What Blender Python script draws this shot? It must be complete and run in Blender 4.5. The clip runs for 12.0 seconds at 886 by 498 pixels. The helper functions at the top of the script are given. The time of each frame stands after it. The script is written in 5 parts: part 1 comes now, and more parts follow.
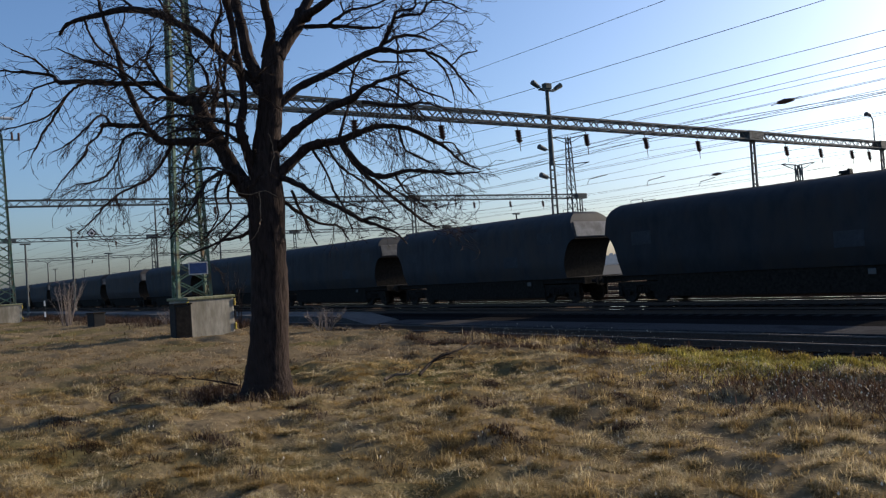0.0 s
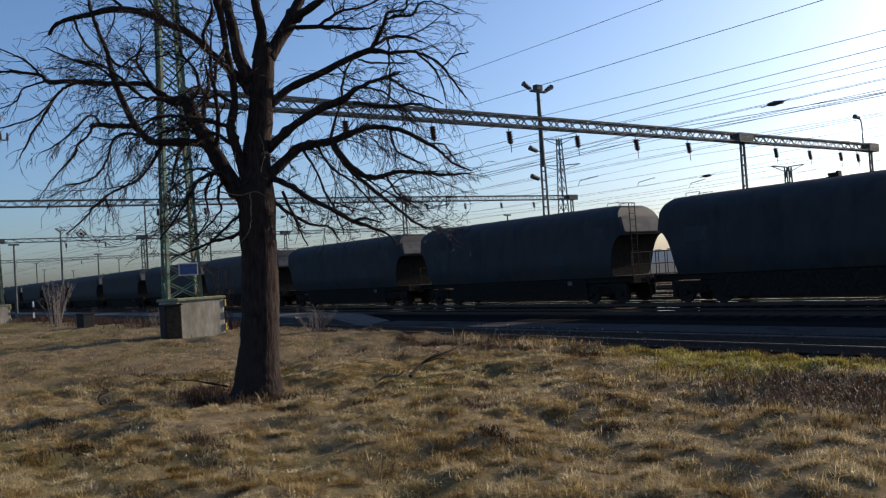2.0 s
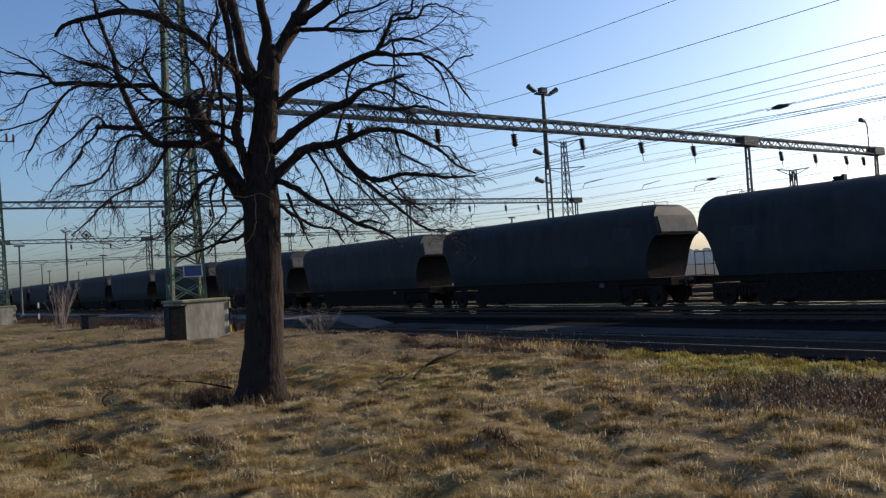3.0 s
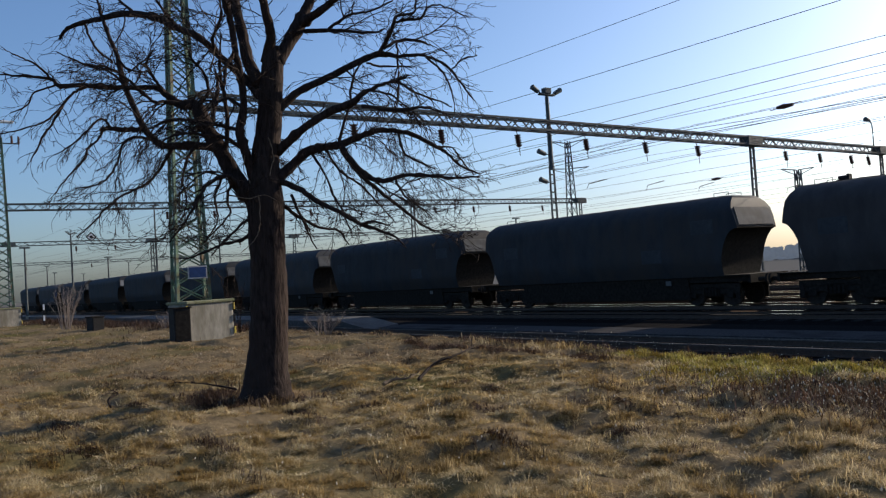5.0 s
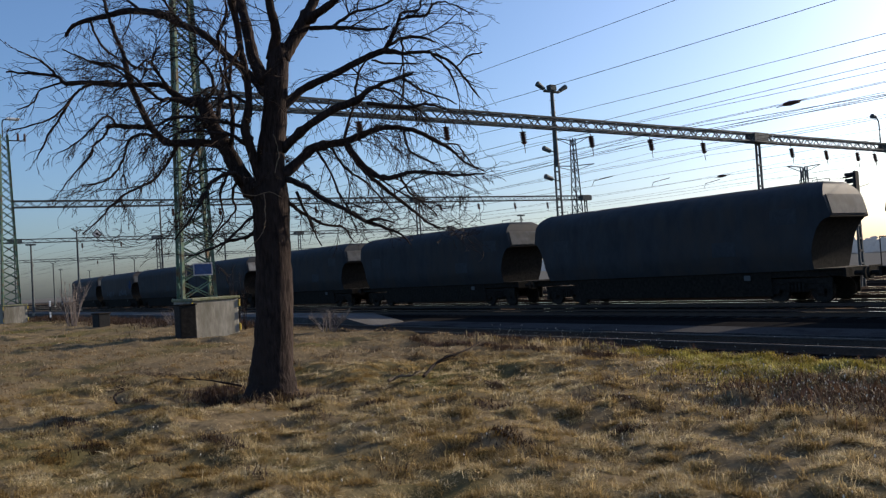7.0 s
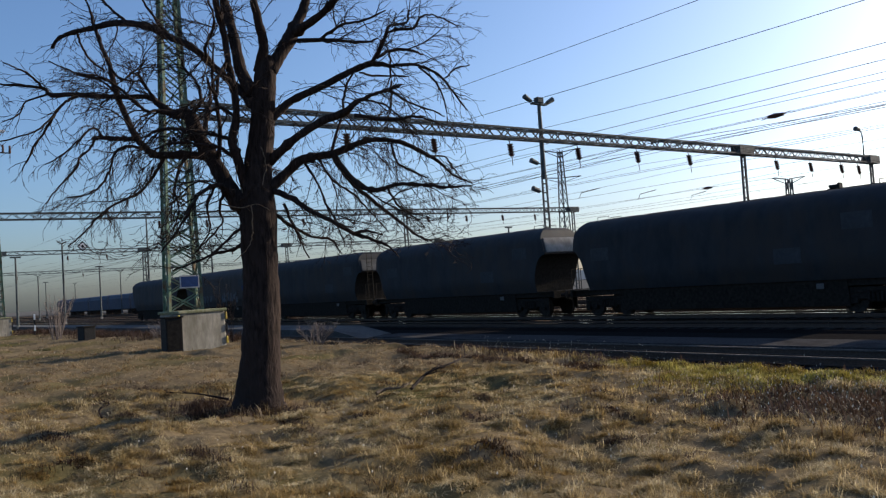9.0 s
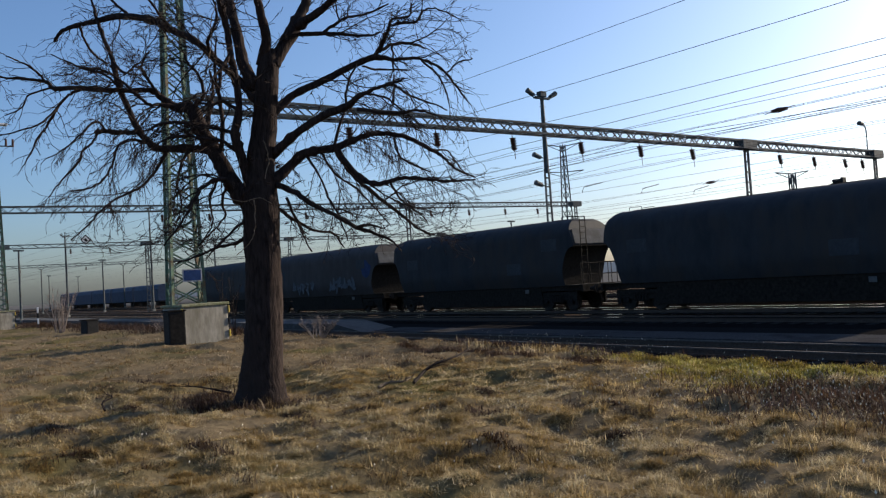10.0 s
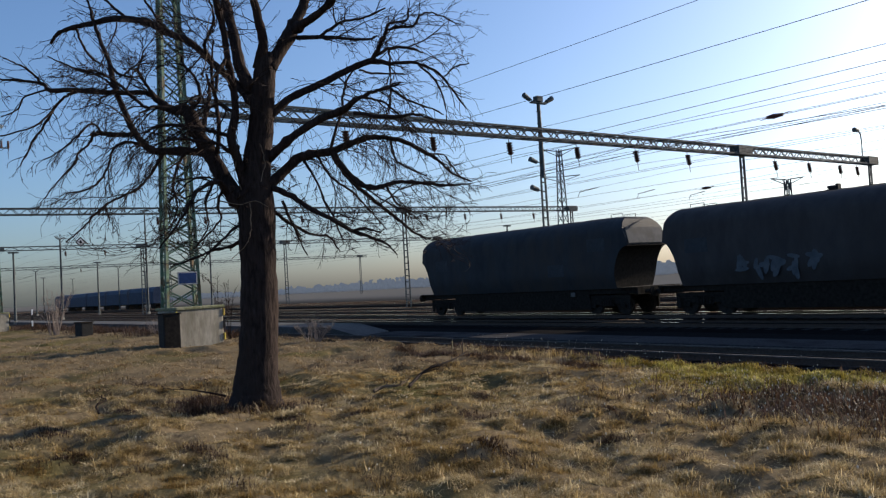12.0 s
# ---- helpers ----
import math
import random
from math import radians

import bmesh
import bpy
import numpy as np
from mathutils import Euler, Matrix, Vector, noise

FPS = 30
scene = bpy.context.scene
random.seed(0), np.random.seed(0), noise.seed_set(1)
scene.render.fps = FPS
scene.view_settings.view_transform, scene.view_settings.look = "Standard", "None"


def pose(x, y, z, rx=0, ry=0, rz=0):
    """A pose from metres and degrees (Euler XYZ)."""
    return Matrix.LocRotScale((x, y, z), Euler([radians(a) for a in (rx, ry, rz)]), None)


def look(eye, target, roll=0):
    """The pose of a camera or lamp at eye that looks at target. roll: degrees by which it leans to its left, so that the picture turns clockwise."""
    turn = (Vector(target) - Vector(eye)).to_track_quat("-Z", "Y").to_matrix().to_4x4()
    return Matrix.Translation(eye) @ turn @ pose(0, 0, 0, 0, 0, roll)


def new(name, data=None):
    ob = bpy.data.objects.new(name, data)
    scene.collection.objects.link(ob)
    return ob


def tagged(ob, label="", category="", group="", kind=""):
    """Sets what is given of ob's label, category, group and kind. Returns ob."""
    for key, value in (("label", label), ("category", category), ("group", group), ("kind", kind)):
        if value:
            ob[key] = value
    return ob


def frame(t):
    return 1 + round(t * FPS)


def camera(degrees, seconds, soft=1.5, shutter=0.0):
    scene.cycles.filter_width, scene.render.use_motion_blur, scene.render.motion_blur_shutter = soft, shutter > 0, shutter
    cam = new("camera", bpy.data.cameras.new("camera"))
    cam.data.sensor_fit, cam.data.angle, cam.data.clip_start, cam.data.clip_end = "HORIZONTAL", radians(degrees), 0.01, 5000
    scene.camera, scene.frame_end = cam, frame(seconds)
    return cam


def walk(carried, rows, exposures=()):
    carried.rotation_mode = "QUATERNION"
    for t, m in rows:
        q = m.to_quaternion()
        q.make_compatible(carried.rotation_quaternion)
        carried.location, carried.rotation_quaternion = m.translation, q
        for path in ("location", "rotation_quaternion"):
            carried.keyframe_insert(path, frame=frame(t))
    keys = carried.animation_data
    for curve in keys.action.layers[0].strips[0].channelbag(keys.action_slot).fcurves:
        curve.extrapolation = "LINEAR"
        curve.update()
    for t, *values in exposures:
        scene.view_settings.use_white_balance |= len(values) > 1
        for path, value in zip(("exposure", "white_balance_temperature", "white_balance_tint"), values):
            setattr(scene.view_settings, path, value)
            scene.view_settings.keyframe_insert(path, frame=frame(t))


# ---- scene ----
# World: x runs along the tracks, y across them, z up; the grass lies at z = 0, rail heads at z = -0.35.
EYE = 1.65
RAIL = -0.35
cam = camera(57.14, 12.0, soft=1.25)
ROWS = [
    (0.0, 1.551, 3.775, 53.270),
    (0.5, 0.938, 3.777, 52.936),
    (1.0, 1.736, 3.832, 53.350),
    (1.5, 1.522, 3.815, 52.678),
    (2.0, 1.589, 3.722, 52.635),
    (2.5, 1.790, 3.427, 53.187),
    (3.0, 1.781, 3.539, 52.931),
    (5.0, 1.853, 3.683, 53.229),
    (5.5, 1.817, 3.726, 53.449),
    (6.0, 1.868, 3.647, 53.569),
    (6.5, 1.636, 3.614, 53.539),
    (8.5, 1.986, 3.787, 53.725),
    (9.0, 2.458, 3.763, 52.724),
    (9.5, 2.237, 3.546, 52.983),
    (10.0, 2.052, 3.659, 52.896),
    (10.5, 2.158, 3.703, 53.036),
    (11.0, 2.280, 3.678, 52.971),
    (11.5, 2.640, 3.430, 53.040),
    (12.0, 2.321, 3.383, 52.591),
]
walk(cam, [(t, pose(0, 0, EYE, 90 + pitch, roll, yaw)) for t, pitch, roll, yaw in ROWS], exposures=[(0.0, 0.02, 6100, 13), (12.0, 0.1, 6100, 13)])

# ---- light: a low winter sun beyond the train, under a clear hazy sky ----
SUN_AZ, SUN_EL = radians(4.0), radians(18.5)
world = bpy.data.worlds.new("world")
scene.world = world
world.use_nodes = True
wn = world.node_tree
sky = wn.nodes.new("ShaderNodeTexSky")
sky.sky_type, sky.sun_disc = "NISHITA", False
sky.sun_elevation, sky.sun_rotation = SUN_EL, SUN_AZ
sky.air_density, sky.dust_density, sky.ozone_density = 1.0, 2.0, 4.4
wn.links.new(sky.outputs[0], wn.nodes["Background"].inputs[0])
wn.nodes["Background"].inputs[1].default_value = 0.16
sun = new("sun", bpy.data.lights.new("sun", "SUN"))
sun.data.energy, sun.data.angle, sun.data.color = 7.2, radians(0.6), (1.0, 0.84, 0.62)
sun.matrix_world = look((math.sin(SUN_AZ) * math.cos(SUN_EL) * 50, math.cos(SUN_AZ) * math.cos(SUN_EL) * 50, math.sin(SUN_EL) * 50), (0, 0, 0))


# ---- materials ----
def nodes_of(name):
    m = bpy.data.materials.new(name)
    m.use_nodes = True
    return m, m.node_tree, m.node_tree.nodes["Principled BSDF"]


def ramp(nt, stops, src):
    r = nt.nodes.new("ShaderNodeValToRGB")
    while len(r.color_ramp.elements) < len(stops):
        r.color_ramp.elements.new(0.5)
    for e, (p, c) in zip(r.color_ramp.elements, stops):
        e.position, e.color = p, (*c, 1)
    nt.links.new(src, r.inputs[0])
    return r.outputs[0]


def noise_tex(nt, scale, detail=4.0, rough=0.6, stretch=(1, 1, 1)):
    co = nt.nodes.new("ShaderNodeTexCoord")
    mp = nt.nodes.new("ShaderNodeMapping")
    mp.inputs["Scale"].default_value = stretch
    n = nt.nodes.new("ShaderNodeTexNoise")
    n.inputs["Scale"].default_value, n.inputs["Detail"].default_value, n.inputs["Roughness"].default_value = scale, detail, rough
    nt.links.new(co.outputs["Object"], mp.inputs[0])
    nt.links.new(mp.outputs[0], n.inputs["Vector"])
    return n.outputs["Fac"]


def mixed(nt, fac, a, b, mode="MIX"):
    m = nt.nodes.new("ShaderNodeMix")
    m.data_type, m.blend_type = "RGBA", mode
    for sock, v in ((0, fac), (6, a), (7, b)):
        if isinstance(v, (int, float)):
            m.inputs[sock].default_value = v
        elif isinstance(v, tuple):
            m.inputs[sock].default_value = (*v, 1)
        else:
            nt.links.new(v, m.inputs[sock])
    return m.outputs[2]


def bumped(nt, bsdf, fac, strength, distance):
    b = nt.nodes.new("ShaderNodeBump")
    b.inputs["Strength"].default_value, b.inputs["Distance"].default_value = strength, distance
    nt.links.new(fac, b.inputs["Height"])
    nt.links.new(b.outputs[0], bsdf.inputs["Normal"])


def surface(name, dark, light, scale, rough=0.7, metal=0.0, bump=0.3, depth=0.01, stretch=(1, 1, 1), stain=None, stain_scale=0.6, island=0.0, spec=0.15):
    """A surface that varies between two colours at a fine scale, with stains at a coarse one."""
    m, nt, bsdf = nodes_of(name)
    fine = noise_tex(nt, scale, stretch=stretch)
    col = ramp(nt, [(0.3, dark), (0.7, light)], fine)
    if stain:
        s = noise_tex(nt, stain_scale, 5.0, 0.65, stretch)
        col = mixed(nt, ramp(nt, [(0.48, (0, 0, 0)), (0.66, (1, 1, 1))], s), col, stain)
    if island:
        g = nt.nodes.new("ShaderNodeObjectInfo")
        v = ramp(nt, [(0.0, (1 - island,) * 3), (1.0, (1.0,) * 3)], g.outputs["Random"])
        col = mixed(nt, 1.0, col, v, "MULTIPLY")
    nt.links.new(col, bsdf.inputs["Base Color"])
    bsdf.inputs["Roughness"].default_value, bsdf.inputs["Metallic"].default_value = rough, metal
    bsdf.inputs["Specular IOR Level"].default_value = spec
    if bump:
        bumped(nt, bsdf, fine, bump, depth)
    return m


BARK = surface("bark", (0.013, 0.0098, 0.0092), (0.047, 0.035, 0.031), 22, 0.9, bump=0.9, depth=0.03, stretch=(1, 1, 0.22), stain=(0.035, 0.025, 0.021), stain_scale=2.0, spec=0.05)
TWIG = surface("twig_bark", (0.015, 0.011, 0.01), (0.045, 0.033, 0.027), 14, 0.8, bump=0.0, spec=0.05)
DEADWOOD = surface("dead_wood", (0.07, 0.05, 0.035), (0.2, 0.15, 0.1), 18, 0.85, bump=0.4)
CONCRETE = surface("concrete", (0.21, 0.195, 0.16), (0.35, 0.325, 0.27), 9, 0.9, bump=0.4, stretch=(1, 1, 0.3), stain=(0.16, 0.145, 0.11), stain_scale=1.3)
MOSS_CAP = surface("mossy_concrete", (0.13, 0.14, 0.07), (0.27, 0.26, 0.18), 11, 0.95, bump=0.5, stain=(0.1, 0.12, 0.05))
GREEN_STEEL = surface("green_painted_steel", (0.075, 0.13, 0.09), (0.13, 0.2, 0.14), 6, 0.5, bump=0.1, stain=(0.12, 0.085, 0.05), stain_scale=2.2)
GREY_STEEL = surface("weathered_grey_steel", (0.05, 0.06, 0.06), (0.1, 0.115, 0.115), 5, 0.7, 0.0, bump=0.1, stain=(0.06, 0.05, 0.042), stain_scale=1.6)
YELLOW_STEEL = surface("yellow_paint", (0.5, 0.36, 0.05), (0.62, 0.47, 0.1), 9, 0.6, bump=0.1, stain=(0.2, 0.15, 0.06))
WAGON = surface("wagon_paint", (0.028, 0.031, 0.036), (0.048, 0.051, 0.057), 2.2, 0.7, bump=0.06, stain=(0.056, 0.048, 0.044), stain_scale=0.5, stretch=(1, 1, 0.4), island=0.35)
FADED = surface("faded_paint", (0.032, 0.035, 0.04), (0.054, 0.057, 0.063), 4, 0.8, bump=0.05, stain=(0.037, 0.04, 0.044), stain_scale=1.5)
WAGON_BROWN = surface("wagon_brown_paint", (0.038, 0.034, 0.034), (0.058, 0.052, 0.051), 2.2, 0.7, bump=0.06, stain=(0.04, 0.034, 0.032), stain_scale=0.5, stretch=(1, 1, 0.4))
PLATE = surface("pale_plate", (0.08, 0.082, 0.084), (0.14, 0.14, 0.138), 3, 0.85, bump=0.05, stain=(0.08, 0.076, 0.07), stain_scale=1.1)
WHITE_PLATE = surface("white_plate", (0.2, 0.2, 0.195), (0.32, 0.32, 0.31), 3, 0.85, bump=0.05, stain=(0.16, 0.15, 0.14), stain_scale=1.1)
UNDER = surface("underframe_grime_end_shade", (0.012, 0.011, 0.01), (0.03, 0.026, 0.022), 8, 0.85, bump=0.2, spec=0.05)
WHEEL = surface("wheel_steel", (0.02, 0.018, 0.016), (0.04, 0.034, 0.03), 8, 0.8, 0.0, bump=0.1, spec=0.05)
RAIL_RUST = surface("rail_rust", (0.045, 0.034, 0.028), (0.09, 0.066, 0.052), 20, 0.8, bump=0.1)
RAIL_HEAD = surface("rail_head_polish", (0.42, 0.42, 0.43), (0.6, 0.6, 0.6), 12, 0.07, 1.0, bump=0.0)
RAIL_DULL = surface("dull_rail_head", (0.05, 0.044, 0.04), (0.1, 0.09, 0.084), 12, 0.75, 0.0, bump=0.1)
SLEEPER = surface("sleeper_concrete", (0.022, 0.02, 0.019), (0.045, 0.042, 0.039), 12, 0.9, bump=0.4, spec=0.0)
PAVING = surface("paving_concrete", (0.055, 0.052, 0.049), (0.1, 0.096, 0.09), 7, 0.9, bump=0.3, stain=(0.05, 0.047, 0.044))
GREY_BORDER = surface("pale_border", (0.3, 0.3, 0.3), (0.42, 0.42, 0.41), 6, 0.6, bump=0.0)
BLUE_SIGN = surface("blue_enamel", (0.015, 0.038, 0.11), (0.022, 0.052, 0.15), 6, 0.5, bump=0.0)
WHITE_PAINT = surface("white_paint", (0.62, 0.62, 0.6), (0.78, 0.78, 0.76), 6, 0.5, bump=0.0)
BLACK_PAINT = surface("black_paint", (0.015, 0.015, 0.016), (0.03, 0.03, 0.03), 8, 0.6, bump=0.0, spec=0.05)
CERAMIC = surface("brown_ceramic", (0.05, 0.025, 0.018), (0.09, 0.045, 0.03), 8, 0.3, bump=0.0)
WIRE = surface("wire_copper", (0.05, 0.055, 0.05), (0.1, 0.1, 0.09), 3, 0.5, 0.5, bump=0.0)
GRAFFITI = surface("graffiti_paint", (0.06, 0.068, 0.078), (0.1, 0.112, 0.124), 3, 0.9, bump=0.0)
PATH = surface("walkway_gravel", (0.04, 0.039, 0.039), (0.075, 0.073, 0.073), 14, 0.95, bump=0.4, stain=(0.03, 0.029, 0.0285), spec=0.0)
BLUE_PAINT = surface("blue_spray", (0.02, 0.032, 0.075), (0.032, 0.048, 0.11), 3, 0.9, bump=0.0)
SEED = surface("seed_head", (0.55, 0.48, 0.36), (0.74, 0.68, 0.55), 20, 0.8, bump=0.0)
# blue wagon paint with the bluish haze of distance mixed into the colour
BLUE_WAGON = surface("hazed_blue_wagon_paint", (0.022, 0.035, 0.065), (0.035, 0.052, 0.09), 1.2, 0.6, bump=0.0)
SHRUB = surface("dry_shrub_bark", (0.13, 0.105, 0.09), (0.26, 0.215, 0.185), 16, 0.9, bump=0.0)


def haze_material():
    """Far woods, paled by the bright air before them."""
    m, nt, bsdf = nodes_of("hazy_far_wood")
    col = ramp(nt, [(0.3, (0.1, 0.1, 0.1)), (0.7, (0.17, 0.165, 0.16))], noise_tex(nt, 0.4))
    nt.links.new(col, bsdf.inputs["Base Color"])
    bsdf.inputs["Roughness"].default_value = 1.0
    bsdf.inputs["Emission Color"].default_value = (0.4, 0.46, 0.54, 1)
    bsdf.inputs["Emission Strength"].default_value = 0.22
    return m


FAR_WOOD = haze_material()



def ground_material():
    m, nt, bsdf = nodes_of("ground_soil")
    fine, mid, wide = noise_tex(nt, 9, 6), noise_tex(nt, 0.9, 5), noise_tex(nt, 0.22, 3)
    straw = mixed(nt, mid, ramp(nt, [(0.3, (0.085, 0.065, 0.04)), (0.7, (0.27, 0.21, 0.125))], fine), (0.14, 0.105, 0.062))
    straw = mixed(nt, ramp(nt, [(0.5, (0, 0, 0)), (0.68, (1, 1, 1))], wide), straw, (0.09, 0.08, 0.03))
    stones = nt.nodes.new("ShaderNodeTexVoronoi")
    stones.inputs["Scale"].default_value = 22
    co = nt.nodes.new("ShaderNodeTexCoord")
    nt.links.new(co.outputs["Object"], stones.inputs["Vector"])
    gravel = mixed(nt, mid, ramp(nt, [(0.0, (0.008, 0.0076, 0.0075)), (1.0, (0.03, 0.0285, 0.0275))], stones.outputs["Color"]), (0.016, 0.015, 0.0145))
    sep = nt.nodes.new("ShaderNodeSeparateXYZ")
    nt.links.new(co.outputs["Object"], sep.inputs[0])
    # the grass stops where the track bed begins
    add = nt.nodes.new("ShaderNodeMath")
    add.operation, add.inputs[1].default_value = "MULTIPLY_ADD", 2.2
    nt.links.new(mid, add.inputs[0])
    nt.links.new(sep.outputs["Y"], add.inputs[2])
    edge = nt.nodes.new("ShaderNodeMapRange")
    edge.inputs[1].default_value, edge.inputs[2].default_value = 13.3, 14.3
    nt.links.new(add.outputs[0], edge.inputs[0])
    near = mixed(nt, edge.outputs[0], straw, gravel)
    # far ground is greyed in its colour to stand in for haze
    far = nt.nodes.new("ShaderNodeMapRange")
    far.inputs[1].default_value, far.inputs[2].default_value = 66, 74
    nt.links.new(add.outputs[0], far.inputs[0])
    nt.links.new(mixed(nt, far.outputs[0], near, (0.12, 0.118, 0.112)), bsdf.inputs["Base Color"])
    bsdf.inputs["Roughness"].default_value = 1.0
    bsdf.inputs["Specular IOR Level"].default_value = 0.0
    bumped(nt, bsdf, fine, 0.7, 0.04)
    return m


GROUND = ground_material()
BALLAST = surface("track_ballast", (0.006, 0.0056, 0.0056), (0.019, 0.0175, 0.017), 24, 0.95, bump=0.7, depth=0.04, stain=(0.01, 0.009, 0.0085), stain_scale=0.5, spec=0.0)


def grass_material(name, stops):
    m, nt, bsdf = nodes_of(name)
    g = nt.nodes.new("ShaderNodeNewGeometry")
    col = ramp(nt, stops, g.outputs["Random Per Island"])
    broad, tuft = noise_tex(nt, 0.7, 4), noise_tex(nt, 2.6, 3)
    col = mixed(nt, ramp(nt, [(0.4, (0, 0, 0)), (0.62, (1, 1, 1))], broad), col, mixed(nt, 1.0, col, (0.7, 0.6, 0.4), "MULTIPLY"))
    col = mixed(nt, ramp(nt, [(0.42, (0, 0, 0)), (0.58, (1, 1, 1))], tuft), mixed(nt, 1.0, col, (0.5, 0.43, 0.29), "MULTIPLY"), col)
    nt.links.new(col, bsdf.inputs["Base Color"])
    bsdf.inputs["Roughness"].default_value = 0.65
    bsdf.inputs["Specular IOR Level"].default_value = 0.2
    tr = nt.nodes.new("ShaderNodeBsdfTranslucent")
    nt.links.new(col, tr.inputs[0])
    mix = nt.nodes.new("ShaderNodeMixShader")
    mix.inputs[0].default_value = 0.5
    nt.links.new(bsdf.outputs[0], mix.inputs[1])
    nt.links.new(tr.outputs[0], mix.inputs[2])
    nt.links.new(mix.outputs[0], nt.nodes["Material Output"].inputs[0])
    return m


DRY_GRASS = grass_material("dry_grass", [(0.0, (0.27, 0.212, 0.112)), (0.4, (0.48, 0.39, 0.21)), (0.75, (0.71, 0.6, 0.37)), (1.0, (0.88, 0.78, 0.56))])
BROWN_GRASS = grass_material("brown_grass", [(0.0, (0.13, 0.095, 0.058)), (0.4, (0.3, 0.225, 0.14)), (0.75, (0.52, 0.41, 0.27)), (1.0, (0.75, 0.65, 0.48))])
GREEN_GRASS = grass_material("green_grass", [(0.0, (0.17, 0.17, 0.035)), (0.7, (0.36, 0.33, 0.085)), (1.0, (0.55, 0.49, 0.2))])
WEED = grass_material("dry_weeds", [(0.0, (0.04, 0.026, 0.022)), (0.85, (0.09, 0.06, 0.051)), (1.0, (0.16, 0.12, 0.1))])


# ---- mesh tools ----
def mesh_of(name, bm, material, smooth=False):
    me = bpy.data.meshes.new(name)
    bm.normal_update()
    bm.to_mesh(me)
    bm.free()
    me.materials.append(material)
    if smooth:
        me.shade_smooth()
    return me


def part(name, bm, material, parent=None, label="", smooth=False):
    ob = new(name, mesh_of(name, bm, material, smooth) if isinstance(bm, bmesh.types.BMesh) else bm)
    ob.parent = parent
    if label:
        ob["label"] = label
    return ob


def thing(name, label, category, at=(0, 0, 0), turn=0, group="", kind=""):
    ob = tagged(new(name), label, category, group, kind)
    ob.matrix_world = pose(*at, 0, 0, turn)
    return ob


def box(bm, x0, y0, z0, x1, y1, z1, bevel=0.0):
    vs = [bm.verts.new(p) for p in ((x0, y0, z0), (x1, y0, z0), (x1, y1, z0), (x0, y1, z0), (x0, y0, z1), (x1, y0, z1), (x1, y1, z1), (x0, y1, z1))]
    fs = [bm.faces.new([vs[i] for i in f]) for f in ((3, 2, 1, 0), (4, 5, 6, 7), (0, 1, 5, 4), (1, 2, 6, 5), (2, 3, 7, 6), (3, 0, 4, 7))]
    if bevel:
        es = list({e for f in fs for e in f.edges})
        bmesh.ops.bevel(bm, geom=es, offset=bevel, segments=2, affect="EDGES", profile=0.6)
    return bm


def cross_frame(d):
    side = d.cross(Vector((0, 0, 1)))
    if side.length < 1e-3:
        side = d.cross(Vector((0, 1, 0)))
    side.normalize()
    return side, side.cross(d).normalized()


def bar(bm, a, b, r, sides=4, r2=None, turn=math.pi / 4):
    """A straight member from a to b with a polygon section."""
    a, b = Vector(a), Vector(b)
    s, u = cross_frame((b - a).normalized())
    rings = []
    for p, rr in ((a, r), (b, r if r2 is None else r2)):
        rings.append([bm.verts.new(p + rr * (math.cos(turn + 2 * math.pi * i / sides) * s + math.sin(turn + 2 * math.pi * i / sides) * u)) for i in range(sides)])
    for i in range(sides):
        j = (i + 1) % sides
        bm.faces.new((rings[0][i], rings[0][j], rings[1][j], rings[1][i]))
    bm.faces.new(rings[0][::-1]), bm.faces.new(rings[1])
    return bm


def tube(bm, pts, radii, sides=6, rough=0.0, rng=None):
    """A tapered tube along a path, with an uneven skin if rough is given."""
    prev = None
    for i, (p, r) in enumerate(zip(pts, radii)):
        d = (pts[min(i + 1, len(pts) - 1)] - pts[max(i - 1, 0)]).normalized()
        s, u = cross_frame(d)
        ring = []
        for k in range(sides):
            a = 2 * math.pi * k / sides
            q = r * (1 + (rough * rng.uniform(-1, 1) if rough else 0))
            ring.append(bm.verts.new(p + q * (math.cos(a) * s + math.sin(a) * u)))
        if prev:
            for k in range(sides):
                j = (k + 1) % sides
                bm.faces.new((prev[k], prev[j], ring[j], ring[k]))
        else:
            bm.faces.new(ring[::-1])
        prev = ring
    bm.faces.new(prev)
    return bm


def soup(name, verts, faces, material, smooth=False):
    me = bpy.data.meshes.new(name)
    me.from_pydata(verts, [], faces)
    me.materials.append(material)
    if smooth:
        me.shade_smooth()
    return me


def spline(points, steps):
    """Points along a smooth curve through the given ones (Catmull-Rom)."""
    ps = [points[0] * 2 - points[1], *points, points[-1] * 2 - points[-2]]
    out = []
    for i in range(1, len(ps) - 2):
        a, b, c, d = ps[i - 1:i + 3]
        for k in range(steps):
            t = k / steps
            out.append(0.5 * (2 * b + (c - a) * t + (2 * a - 5 * b + 4 * c - d) * t * t + (3 * b - a - 3 * c + d) * t ** 3))
    return out + [points[-1]]


# ---- the ground: a grassy bank, then the flat track bed, out to the horizon ----
BED = -0.62


def brow(x):
    """Where the grass bank ends."""
    return 11.05 + 0.093 * min(max(-x, -20), 24) + 0.25 * math.sin(x * 0.55) * math.sin(x * 0.21)


